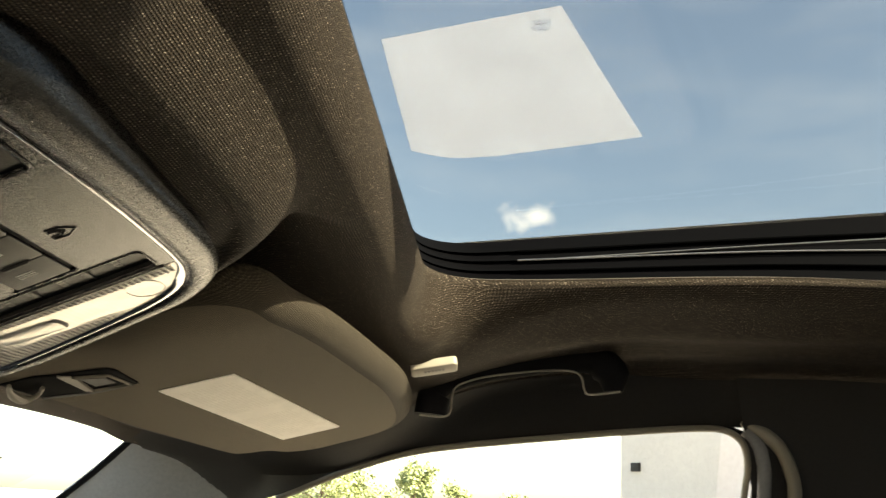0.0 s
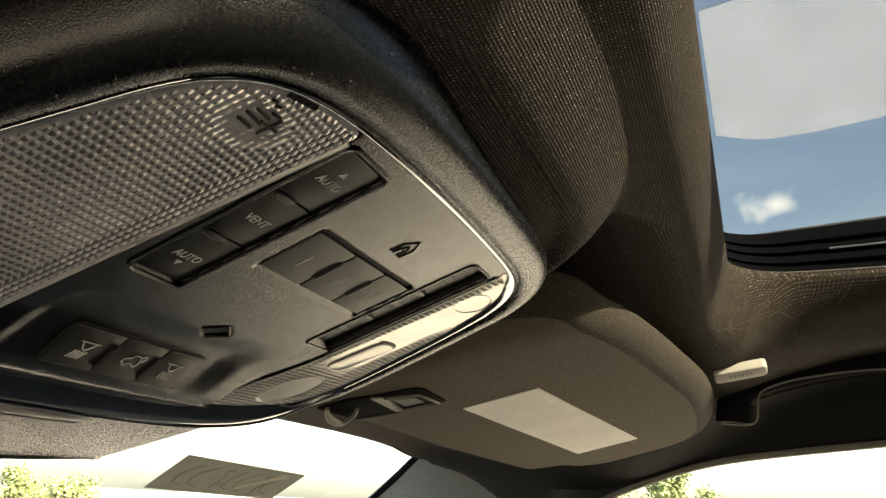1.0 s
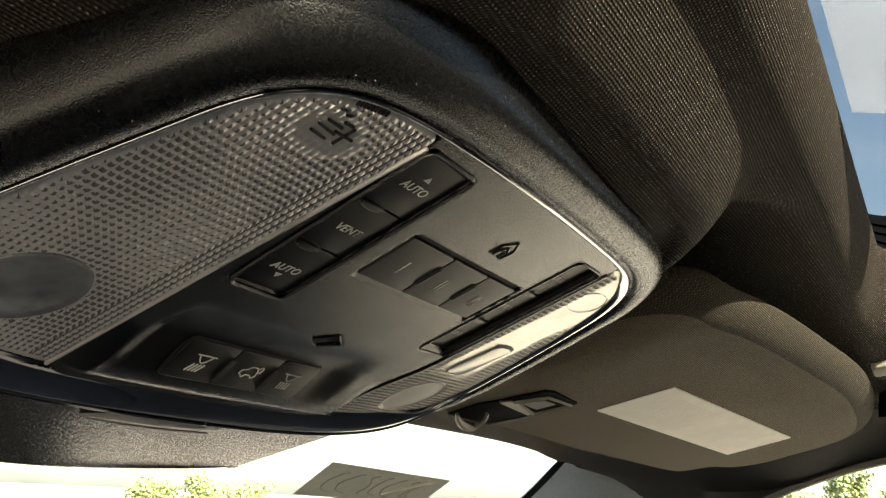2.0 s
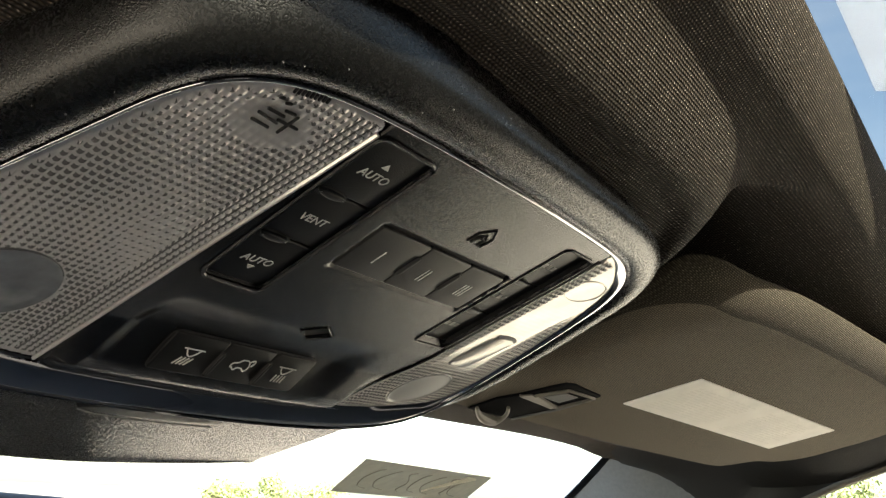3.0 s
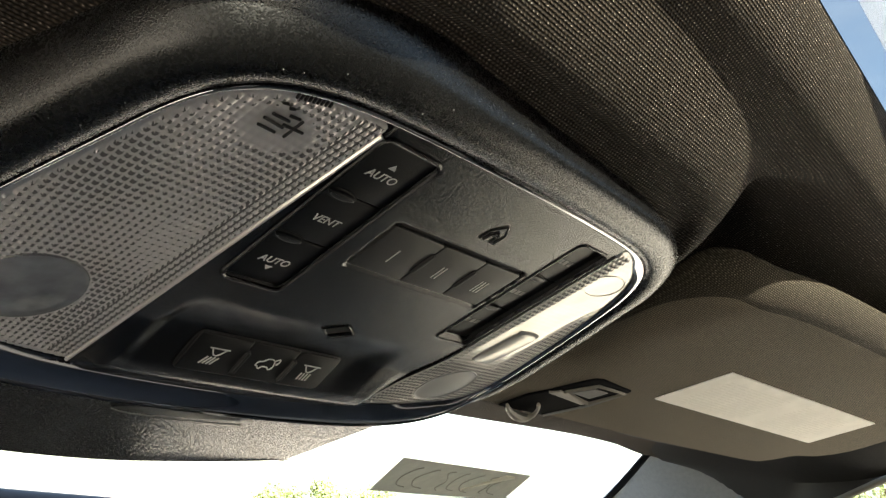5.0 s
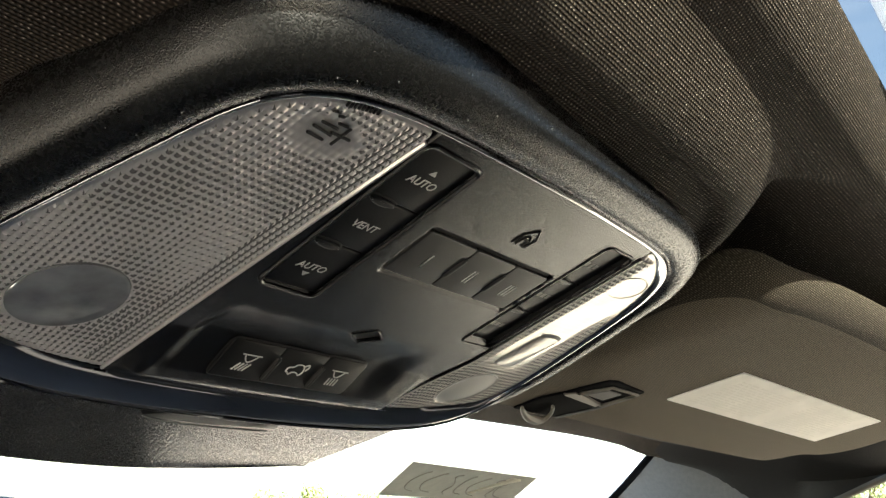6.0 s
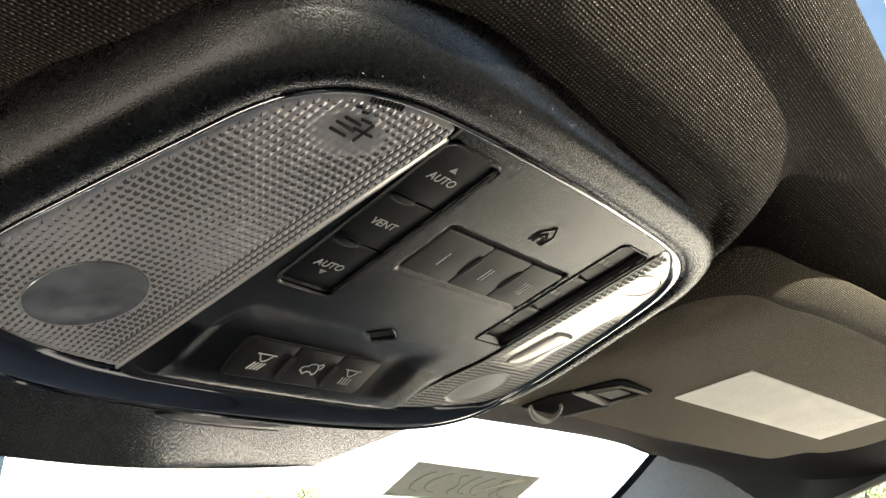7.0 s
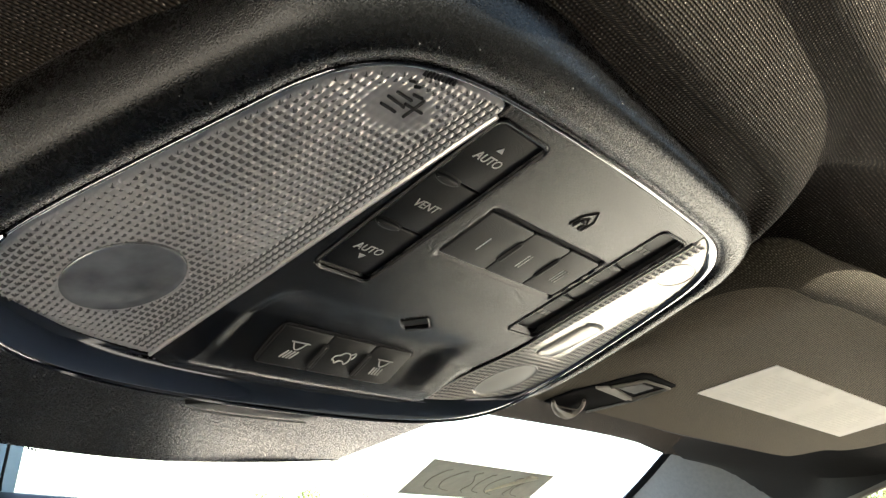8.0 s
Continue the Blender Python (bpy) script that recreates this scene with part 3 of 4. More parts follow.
# rocker switches for the roof and its blind
def rocker(sign):
    (xa, xb), span_y = (ROCKER_X, ROCKER_Y) if sign < 0 else (RIGHT_X, RIGHT_Y)
    x0, x1 = (-xb + 0.0006, -xa - 0.0006) if sign < 0 else (xa + 0.0006, xb - 0.0006)
    off = 0.0 if sign < 0 else 0.0019

    def put(x, y, h):
        return on_face(x + rocker_lean(sign, y + off), y + off, h)

    for y0, y1, word, arrow in ((-0.0188, 0.0003, "AUTO", 1), (0.0007, 0.0196, "VENT", 0), (0.0200, 0.0397, "AUTO", -1)):
        key = pillow(rounded(x0, x1, y0, y1, 0.0008), put, -0.0006 if sign < 0 else -0.0022, 0.0006, "rocker_key", M_ROCKER, console, "satin black rocker key", depth=0.004)
        cx, cy = (x0 + x1) / 2, (y0 + y1) / 2
        if sign < 0:
            text_mesh("lettering", word, 0.0038, M_PRINT, face_pose(cx + rocker_lean(sign, cy), cy + 0.0004, -0.00055), key)
            if arrow:
                ty = cy - 0.0028 * arrow
                tri = [(cx - 0.0013, ty), (cx + 0.0013, ty), (cx, ty - 0.0017 * arrow)]
                rings = [[put(x, y, h) for x, y in tri] for h in (-0.0010, -0.00045)]
                Build().loft(rings).done("arrow_mark", M_PRINT, key, smooth=False)
        else:
            b = Build()
            for k in range(3):
                q = [(cx - 0.004 + 0.0028 * k, cy - 0.001), (cx - 0.002 + 0.0028 * k, cy - 0.001), (cx - 0.002 + 0.0028 * k, cy + 0.001), (cx - 0.004 + 0.0028 * k, cy + 0.001)]
                b.loft([[put(x, y, h) for x, y in q] for h in (-0.0026, -0.0021)])
            b.done("print_bar", M_FAINT, key, smooth=False)
    for y in (0.0005, 0.0198):
        # half-round finger rib between the keys, in a dark notch
        xr = x0 + 0.0052
        notch = [(xr + 0.0002 + 0.0056 * math.cos(k * math.pi / 12), y - 0.0002 + (0.0026 if k < 12 else 0.0012) * math.sin(k * math.pi / 12)) for k in range(24)]
        pillow(notch, put, -0.0004 if sign < 0 else -0.0021, 0.0002, "rib_notch", M_DARK, console, depth=0.003)
        rib = [(xr + 0.0047 * math.cos(k * math.pi / 12), y - 0.0003 + (0.0017 if k < 12 else 0.0006) * math.sin(k * math.pi / 12)) for k in range(24)]
        pillow(rib, put, 0.0008 if sign < 0 else -0.0008, 0.0007, "rib", M_ROCKER, console, depth=0.003)
    pillow(rounded(x0 - 0.0005, x1 + 0.0005, span_y[0] - off + 0.0001, span_y[1] - off - 0.0001, 0.002), put, -0.0028 if sign < 0 else -0.0036, 0.0002, "well_floor", M_DARK, console, "dark switch well", depth=0.001)
    # thin raised bead round the well
    out = rounded(x0 - 0.0009, x1 + 0.0009, span_y[0] - off - 0.0006, span_y[1] - off + 0.0006, 0.0028)
    Build().tube([put(x, y, 0.0001) for x, y in out + out[:1]], 0.0006 if sign < 0 else 0.0004, 6).done("well_bead", M_FACE, console)


for s in (-1, 1):
    rocker(s)

# three programmable keys in the middle, over a dark bed
def on_preset(x, y, h):
    return on_face(x + preset_lean(y), y, h)


pillow(rounded(PRESET_X[0] - 0.0005, PRESET_X[3] + 0.0005, PRESET_Y[0] - 0.0009, PRESET_Y[1] + 0.0005, 0.0015), on_preset, -0.0012, 0.0003, "key_bed", M_DARK, console, "dark gap round the keys", depth=0.002)
for k in range(3):
    xa, xb = PRESET_X[k] + 0.00015, PRESET_X[k + 1] - 0.00015
    x = (-0.0176, 0.0046, 0.0264)[k]
    key = pillow(rounded(xa, xb, PRESET_Y[0] + 0.0004, PRESET_Y[1] - 0.0003, 0.0009), on_preset, -0.0001, 0.0005, "preset_key", M_KEY, console, "flat dark grey key with light bars", depth=0.002)
    for i in range(k + 1):
        bx = x + (i - k / 2) * 0.0016
        ring = [(bx - 0.00024, 0.0106), (bx + 0.00024, 0.0106), (bx + 0.00024, 0.0163), (bx - 0.00024, 0.0163)]
        Build().loft([[on_preset(a, c, h) for a, c in ring] for h in (-0.0006, 0.00002)]).done("bar_mark", M_PRINT, key, smooth=False)
for x in PRESET_X[1:3]:
    pillow(rounded(x - 0.0014, x + 0.0014, 0.0072, 0.0172, 0.0013), on_preset, 0.0001, 0.0002, "rib_groove", M_DARK, console, depth=0.002)
    pillow(rounded(x - 0.0008, x + 0.0008, 0.0078, 0.0166, 0.0007), on_preset, 0.0007, 0.0006, "rib", M_KEY, console, depth=0.002)

# engraved house sign behind the keys, and the microphone opening in front of them
house = [(-0.0036, 0.0030), (-0.0036, -0.0012), (0.0000, -0.0046), (0.0036, -0.0012), (0.0036, 0.0030), (0.0016, 0.0030), (0.0016, 0.0004), (-0.0016, 0.0004), (-0.0016, 0.0030)]
strokes("engraved_sign", [[(0.0035 + a, -0.0078 + b) for a, b in house], [(0.0035 + a * 0.55, -0.0068 + b * 0.55) for a, b in house[:5]]],
        lambda a, b: on_face(a, b, 0.0), M_DARK, console, 0.00038, "dark engraved house sign")
hole = [(-0.0066, 0.0002), (-0.0030, -0.0022), (0.0, -0.0040), (0.0030, -0.0024), (0.0066, -0.0002), (0.0030, 0.0022), (0.0, 0.0040), (-0.0030, 0.0024)]
pillow([(0.0050 + a, 0.0522 + b) for a, b in hole], on_face, -0.0012, 0.0004, "microphone_opening", M_KEY, console, "small dark opening", depth=0.002)

ring = [(0.0050 + a * 1.08, 0.0522 + b * 1.08) for a, b in hole]
strokes("opening_rim", [ring + ring[:1]], lambda a, b: on_face(a, b, 0.0), M_FACE, console, 0.00035)

# three keys on the facet in front
top, low = (Vector((0, y, float(panel_z(np.array(-0.005), np.array(y))))) for y in FACET_Y)
F_UP = (top - low).normalized()
F_N = Vector((1, 0, 0)).cross(F_UP)
F_MID = (top + low) / 2
F_HALF = (top - low).length / 2


def on_facet(u, v, h):
    return tuple(F_MID + Vector((u, 0, 0)) + F_UP * v + F_N * h)


def lamp_icon(u0, lean):
    dome = [(u0 - 0.0038, 0.0026), (u0 + 0.0040, 0.0026)]
    arc = [(u0 - 0.0028 + 0.0056 * k / 8, 0.0026 - 0.0030 * math.sin(math.pi * k / 8)) for k in range(9)]
    rays = [[(u0 - 0.0021 + 0.0014 * k, -0.0010), (u0 - 0.0021 + 0.0014 * k - lean, -0.0042)] for k in range(4)]
    return [dome, arc] + rays


car_line = spline([(-0.0042, -0.0012), (-0.0040, 0.0004), (-0.0022, 0.0010), (-0.0010, 0.0022), (0.0014, 0.0022), (0.0026, 0.0008), (0.0030, -0.0010), (0.0020, -0.0022), (0.0008, -0.0013), (-0.0012, -0.0013), (-0.0022, -0.0024), (-0.0034, -0.0014)], 4, True)
tail = spline([(0.0022, 0.0020), (0.0036, 0.0028), (0.0042, 0.0018), (0.0036, 0.0002)], 4)
pillow(rounded(FACET_X[0] - 0.0005, FACET_X[3] + 0.0005, -F_HALF - 0.0004, F_HALF + 0.0006, 0.0026), on_facet, 0.0002, 0.0002, "key_gap", M_DARK, console, "dark gap round the lower keys", depth=0.002)
for k in range(3):
    xa, xb = FACET_X[k] + 0.00018, FACET_X[k + 1] - 0.00018
    u = (xa + xb) / 2 + (0.0, 0.0006, -0.0006)[k]
    key = pillow(rounded(xa, xb, -F_HALF, F_HALF, 0.0008 if k < 2 else 0.0022), on_facet, 0.0008, 0.0005, "lamp_key" if k != 1 else "tailgate_key", M_KEYDARK, console, "black key with a light outline sign", depth=0.003)
    paths = [[(a + u, b) for a, b in car_line] + [(car_line[0][0] + u, car_line[0][1])], [(a + u, b) for a, b in tail]] if k == 1 else lamp_icon(u, 0.0016 if k == 0 else 0.0)
    strokes("outline_sign", paths, lambda a, b: on_facet(a, b, 0.0009), M_PRINT, key, 0.00026)
for u in FACET_X[1:3]:
    pillow(rounded(u - 0.0013, u + 0.0013, -0.0064, 0.0040, 0.0011), on_facet, 0.0010, 0.0003, "rib_groove", M_DARK, console, depth=0.003)
    for du in (-0.0006, 0.0006):
        pillow(rounded(u + du - 0.0004, u + du + 0.0004, -0.0058, 0.0034, 0.0003), on_facet, 0.0017, 0.0003, "rib", M_KEY, console, depth=0.003)

# front cover that runs on to the windscreen
COVER = spline([(-0.100, 0.090), (-0.06, 0.1020), (0.0, 0.1050), (0.06, 0.1020), (0.100, 0.090), (0.099, 0.115), (0.0945, 0.1570), (0.0885, 0.1625), (0.050, 0.1665), (0.0, 0.1695), (-0.050, 0.1665), (-0.086, 0.1610), (-0.0935, 0.1500), (-0.099, 0.115)], 5, True)


def on_cover(x, y, h):
    return (x, y, 1.3600 - 0.30 * (y - 0.105) + 0.25 * x * x - h)


pillow(COVER, on_cover, 0.0, 0.0045, "front_cover", M_SHELL, console, "grained dark plastic cover towards the windscreen", depth=0.03)
slot = spline([(-0.0330, 0.1128), (-0.0220, 0.1088), (0.0, 0.1074), (0.0180, 0.1082), (0.0262, 0.1108), (0.0235, 0.1146), (0.0, 0.1152), (-0.0240, 0.1148)], 4, True)
pillow(slot, on_cover, 0.0014, 0.0006, "sensor_window", M_ROCKER, console, "glossy black slot", depth=0.004)
gap = spline([(-0.0340, 0.1120), (-0.0220, 0.1076), (0.0, 0.1062), (0.0190, 0.1070), (0.0275, 0.1102)], 5)
strokes("slot_gap", [gap.tolist()], lambda a, b: on_cover(a, b, 0.0006), M_DARK, console, 0.0006, "dark gap behind the glossy slot")
lipline = spline([(-0.0330, 0.1128), (-0.0240, 0.1148), (0.0, 0.1152), (0.0235, 0.1146)], 5)
strokes("slot_bead", [lipline.tolist()], lambda a, b: on_cover(a, b, 0.0020), M_TRIM, console, 0.0003)

# ---------------------------------------------------------------- roof lining
TX = np.array([0, 0.1, 0.2, 0.3, 0.36, 0.42, 0.48, 0.54, 0.57])
TY = np.array([-1.5, -0.6, -0.34, -0.2, -0.12, -0.085, -0.05, 0.0, 0.1, 0.2])
ROW_REAR = [1.47, 1.47, 1.47, 1.474, 1.474, 1.473, 1.462, 1.452, 1.416]
TZ = np.array([
    [1.45, 1.45, 1.45, 1.45, 1.45, 1.450, 1.446, 1.430, 1.41],
    ROW_REAR,
    ROW_REAR,
    [1.455, 1.455, 1.455, 1.462, 1.466, 1.465, 1.454, 1.443, 1.401],
    [1.455, 1.455, 1.454, 1.452, 1.450, 1.440, 1.435, 1.424, 1.390],
    [1.4545, 1.4545, 1.452, 1.445, 1.437, 1.427, 1.422, 1.411, 1.385],
    [1.453, 1.453, 1.449, 1.439, 1.432, 1.423, 1.411, 1.396, 1.378],
    [1.440, 1.440, 1.436, 1.429, 1.424, 1.417, 1.403, 1.378, 1.361],
    [1.407, 1.407, 1.407, 1.406, 1.405, 1.402, 1.396, 1.380, 1.356],
    [1.384, 1.384, 1.384, 1.384, 1.384, 1.384, 1.383, 1.380, 1.376]])


def hermite(xs, cols, x):
    """Cubic through the columns given at xs, taken at x (cols: one row a knot)."""
    i = np.clip(np.searchsorted(xs, x) - 1, 0, len(xs) - 2)
    h = (xs[i + 1] - xs[i])
    t = np.clip((x - xs[i]) / h, 0, 1)
    s = np.gradient(cols, xs, axis=0)
    k = np.arange(len(x))
    a, b, p, q = cols[i, k], cols[i + 1, k], s[i, k] * h, s[i + 1, k] * h
    return a * (2 * t ** 3 - 3 * t ** 2 + 1) + b * (3 * t ** 2 - 2 * t ** 3) + p * (t ** 3 - 2 * t ** 2 + t) + q * (t ** 3 - t ** 2)


HOLE_C, HOLE_H, HOLE_R = (0.0, -0.470), (0.366, 0.381), 0.045


def lip_z(y):
    return 1.482 + 0.010 * smooth01(-0.10, -0.36, y)


def console_distance(x, y):
    """Distance to the console's outline, negative inside it."""
    pts = OUTLINE[::3]
    best = np.full(x.shape, 9.0)
    for (ax, ay), (bx, by) in zip(pts, np.roll(pts, -1, 0)):
        ex, ey = bx - ax, by - ay
        t = np.clip(((x - ax) * ex + (y - ay) * ey) / (ex * ex + ey * ey), 0, 1)
        best = np.minimum(best, np.hypot(x - ax - t * ex, y - ay - t * ey))
    return np.where(inside_outline(x, y), -best, best)


def lining_z(x, y):
    """Height of the roof lining's visible side."""
    x, y = np.asarray(x, float), np.asarray(y, float)
    ax = np.abs(x)
    rows = np.stack([hermite(TX, np.repeat(TZ[j][:, None], len(ax), 1), ax) for j in range(len(TY))])
    z = hermite(TY, rows, y)
    # pocket for the folded visor
    corner = np.hypot(np.clip(0.168 - ax, 0, 9), np.clip(-0.024 - y, 0, 9))
    deep = np.hypot(np.clip(0.176 - ax, 0, 9), np.clip(0.012 - y, 0, 9))
    pocket = 0.016 * smooth01(0.058, 0.012, corner) + 0.042 * smooth01(0.058, 0.004, deep) * smooth01(0.34, 0.19, ax)
    z = z + pocket * smooth01(0.535, 0.505, ax) * smooth01(0.145, 0.100, y)
    # swelling round the console: flat beside its shell, then a round shoulder that climbs to the lining
    d = console_distance(x, y)
    flank = smooth01(-0.055, -0.115, x)
    swell = 1.4103 - SLOPE * y + 0.15 * x * x + 1.9 * 0.0060 * np.log1p(np.exp(np.clip((d - 0.0325 - 0.033 * flank) / 0.0060, -40, 40)))
    swell = swell + 0.006 * smooth01(0.0215, 0.0140, d) * (1 - flank) + 0.02 * smooth01(-0.001, -0.012, d) + (0.07 - 0.05 * flank) * smooth01(0.005, 0.070, y) + 0.006 * smooth01(-0.095, -0.135, x)
    k = 0.0050
    z = np.where(d < 0.12, np.minimum(z, swell) - k * np.log1p(np.exp(-np.abs(z - swell) / k)), z)
    # beside the roof opening the lining drops to a flat rail
    z = z - 0.009 * smooth01(-0.13, -0.20, y) * np.exp(-((ax - 0.425) / 0.024) ** 2)
    # the edge of the roof opening turns up
    qx, qy = np.abs(x - HOLE_C[0]) - HOLE_H[0] + HOLE_R, np.abs(y - HOLE_C[1]) - HOLE_H[1] + HOLE_R
    dist = np.hypot(np.clip(qx, 0, 9), np.clip(qy, 0, 9)) + np.minimum(np.maximum(qx, qy), 0) - HOLE_R
    curl = 0.0055 + 0.0110 * smooth01(0.0, 0.05, qx - qy)
    return z + (lip_z(y) - z) * np.exp(-np.clip(dist, 0, 9) / curl)


def hole_outline(n_side=70):
    x0, x1 = HOLE_C[0] - HOLE_H[0], HOLE_C[0] + HOLE_H[0]
    y0, y1 = HOLE_C[1] - HOLE_H[1], HOLE_C[1] + HOLE_H[1]
    poly = np.array(rounded(x0, x1, y0, y1, HOLE_R, 10))
    closed = np.vstack([poly, poly[:1]])
    seg = np.linalg.norm(np.diff(closed, axis=0), axis=1)
    acc = np.concatenate([[0], np.cumsum(seg)])
    s = np.linspace(0, acc[-1], 4 * n_side, endpoint=False)
    return np.stack([np.interp(s, acc, closed[:, 0]), np.interp(s, acc, closed[:, 1])], 1)


inner = hole_outline(200)
OX, OY0, OY1 = 0.570, -1.50, 0.197
outer = []
for px, py in inner:
    # straight out from the opening to the rectangle's edge, fanned at its corners
    fx, fy = (px - HOLE_C[0]) / HOLE_H[0], (py - HOLE_C[1]) / HOLE_H[1]
    m = max(abs(fx), abs(fy))
    ux, uy = fx / m, fy / m
    outer.append((ux * OX, OY1 - (1 - uy) / 2 * (OY1 - OY0)))
outer = np.array(outer)
ts = np.concatenate([[0, 0.004, 0.008, 0.013, 0.019, 0.026, 0.035, 0.046, 0.06], np.linspace(0.072, 1.0, 130)])
rings = [np.column_stack([inner, lip_z(inner[:, 1]) + 0.005])]
rings[0][:, :2] += 0.002 * (inner - np.array(HOLE_C)) / np.abs(inner - np.array(HOLE_C)).max()
for t in ts:
    p = inner * (1 - t) + outer * t
    rings.append(np.column_stack([p, lining_z(p[:, 0], p[:, 1])]))
lining = Build().loft(rings, cap0=False, cap1=False).done("ceiling", M_FABRIC, None, sharp=80)
tagged(lining, "dark woven cloth roof lining with a large roof opening", "ceiling", kind="structure")

# ---------------------------------------------------------------- glass roof
def roof_glass_z(y):
    return 1.518 + 0.11 * (-0.1 - y)


sunroof = thing("sunroof", "tinted glass sunroof in a black frame with aluminium tracks", "sunroof")
GX0, GY0, GY1 = 0.40, -0.90, -0.045
g = rounded(-GX0, GX0, GY0, GY1, 0.05)
pane = Build().loft([[(x, y, roof_glass_z(y)) for x, y in g], [(x, y, roof_glass_z(y) + 0.004) for x, y in g]]).done("pane", M_ROOFGLASS, sunroof, "tinted roof glass", sharp=30)
glass_edge = []
for px, py in inner:
    fx, fy = (px - HOLE_C[0]) / HOLE_H[0], (py - HOLE_C[1]) / HOLE_H[1]
    glass_edge.append((px + 0.0195 * max(-1, min(1, fx * 1.02)), py + 0.012 * max(-1, min(1, fy * 1.02)), roof_glass_z(py) - 0.001))
low_edge = np.column_stack([inner * 1.0, lip_z(inner[:, 1]) + 0.006])
low_edge[:, :2] += (inner - np.array(HOLE_C)) * 0.012
glass_edge = np.array(glass_edge)
rings = []
for k, t in enumerate((0.0, 0.2, 0.21, 0.45, 0.46, 0.68, 0.69, 1.0)):
    p = low_edge * (1 - t) + glass_edge * t
    p[:, 0] += np.sign(p[:, 0]) * (0.004 if k % 2 else 0.0)
    rings.append(p)
Build().loft(rings, cap0=False, cap1=False).done("frame", M_FRAME, sunroof, "black stepped inner frame", sharp=25)
for sx in (-1, 1):
    for t0, t1, r, alu in ((0.22, 0.22, 0.0008, False), (0.47, 0.40, 0.0007, True), (0.46, 0.86, 0.0005, True), (0.71, 0.71, 0.0011, False)):
        path = []
        for y in np.linspace(-0.150, -0.80, 24):
            a = np.array((0.370, y, float(lip_z(y)) + 0.006)); b = np.array((0.3855, y, roof_glass_z(y) - 0.001))
            t = t0 + (t1 - t0) * (-0.150 - y) / 0.65
            p = a * (1 - t) + b * t
            path.append((sx * (p[0] - 0.0005), p[1], p[2]))
        Build().tube(path, r, 6).done("track", M_ALU if alu else M_FRAME, sunroof, "thin aluminium guide track" if alu else "")
frit = [[(x, y, roof_glass_z(y) + 0.0045) for x, y in g], [(x * 1.6, -0.47 + (y + 0.47) * 1.25, roof_glass_z(y) + 0.004) for x, y in g], [(x * 1.75, -0.47 + (y + 0.47) * 1.5, 1.46) for x, y in g]]
tagged(Build().loft(frit, cap0=False, cap1=False).done("roof_panel", M_ROOF), "painted steel car roof round the glass", "roof", kind="structure")

corner_sheet = [(0.0918, -0.0867), (0.155, -0.0872), (0.2157, -0.0878), (0.2234, -0.0972), (0.2300, -0.1070), (0.2325, -0.1160), (0.2330, -0.1350), (0.2308, -0.1511), (0.2262, -0.1826), (0.2206, -0.2153), (0.148, -0.188), (0.0764, -0.1616), (0.084, -0.124)]
b = Build().loft([[(x, y, roof_glass_z(y) + 0.0043) for x, y in corner_sheet[::-1]], [(x, y, roof_glass_z(y) + 0.0045) for x, y in corner_sheet[::-1]]])
sheet = tagged(b.done("protective_sheet", M_SHEET, smooth=False), "white translucent paper sheet lying on the roof glass", "sheet")
b = Build()
for k in range(4):
    x = 0.0860 + 0.0026 * k
    b.loft([[(px, py, roof_glass_z(py) + h) for px, py in ((x, -0.1580), (x + 0.0012, -0.1580), (x + 0.0012, -0.1500 - 0.0015 * (k % 2)), (x, -0.1500 - 0.0015 * (k % 2)))] for h in (0.0040, 0.0042)])
b.done("print_bar", translucent("sheet_print", (0.90, 0.94, 1.0), 0.85, grain=0.02), sheet, "faint grey print", smooth=False)

# ---------------------------------------------------------------- sun visor
VN = (0.114, 0.30)


def visor_z(x, y):
    bend = 0.0095 * max(0.0, (0.204 - x) / 0.041) ** 2 * float(smooth01(0.085, 0.045, y))
    return 1.3870 - VN[1] * (y - 0.0532) - VN[0] * (x - 0.2594) + bend


def on_visor(x, y, h):
    return (x, y, visor_z(x, y) - h)


visor = thing("sun_visor", "folded-up grey cloth sun visor with padded edge and label", "sun visor")
VIS = spline([(0.163, 0.110), (0.164, 0.060), (0.165, 0.025), (0.163, -0.005), (0.169, -0.021), (0.186, -0.032), (0.236, -0.047), (0.310, -0.061), (0.390, -0.073), (0.465, -0.072), (0.500, -0.060), (0.511, -0.035), (0.509, 0.000), (0.492, 0.026), (0.470, 0.040), (0.456, 0.058), (0.440, 0.066), (0.364, 0.081), (0.310, 0.091), (0.220, 0.105), (0.180, 0.112)], 6, True)
rings = []
P = VIS
heart = np.stack([np.clip(P[:, 0], 0.215, 0.455), np.clip(P[:, 1], 0.010, 0.030)], 1) - P
heart /= np.linalg.norm(heart, axis=1)[:, None]
round_in = 0.0035 + 0.0085 * smooth01(0.02, -0.02, P[:, 1])
round_up = 0.0045 + 0.0060 * smooth01(0.02, -0.02, P[:, 1])
# upper side, a seam along the rim, the rounded lower edge, then the flat field
rings.append([on_visor(x, y, -u - 0.0065) for (x, y), u in zip(P + heart * 0.006, round_up)])
rings.append([on_visor(x, y, -u - 0.0035) for (x, y), u in zip(P + heart * 0.001, round_up)])
rings.append([on_visor(x, y, -u - 0.0008) for (x, y), u in zip(P + heart * 0.0001, round_up)])
rings.append([on_visor(x, y, -u) for (x, y), u in zip(P + heart * 0.0010, round_up)])
for q in np.linspace(0, 90, 9):
    c, e = 1 - math.cos(radians(q)), 1 - math.sin(radians(q))
    rings.append([on_visor(x, y, -u * e - 0.0004) for (x, y), u in zip(P + heart * (round_in * c)[:, None], round_up)])
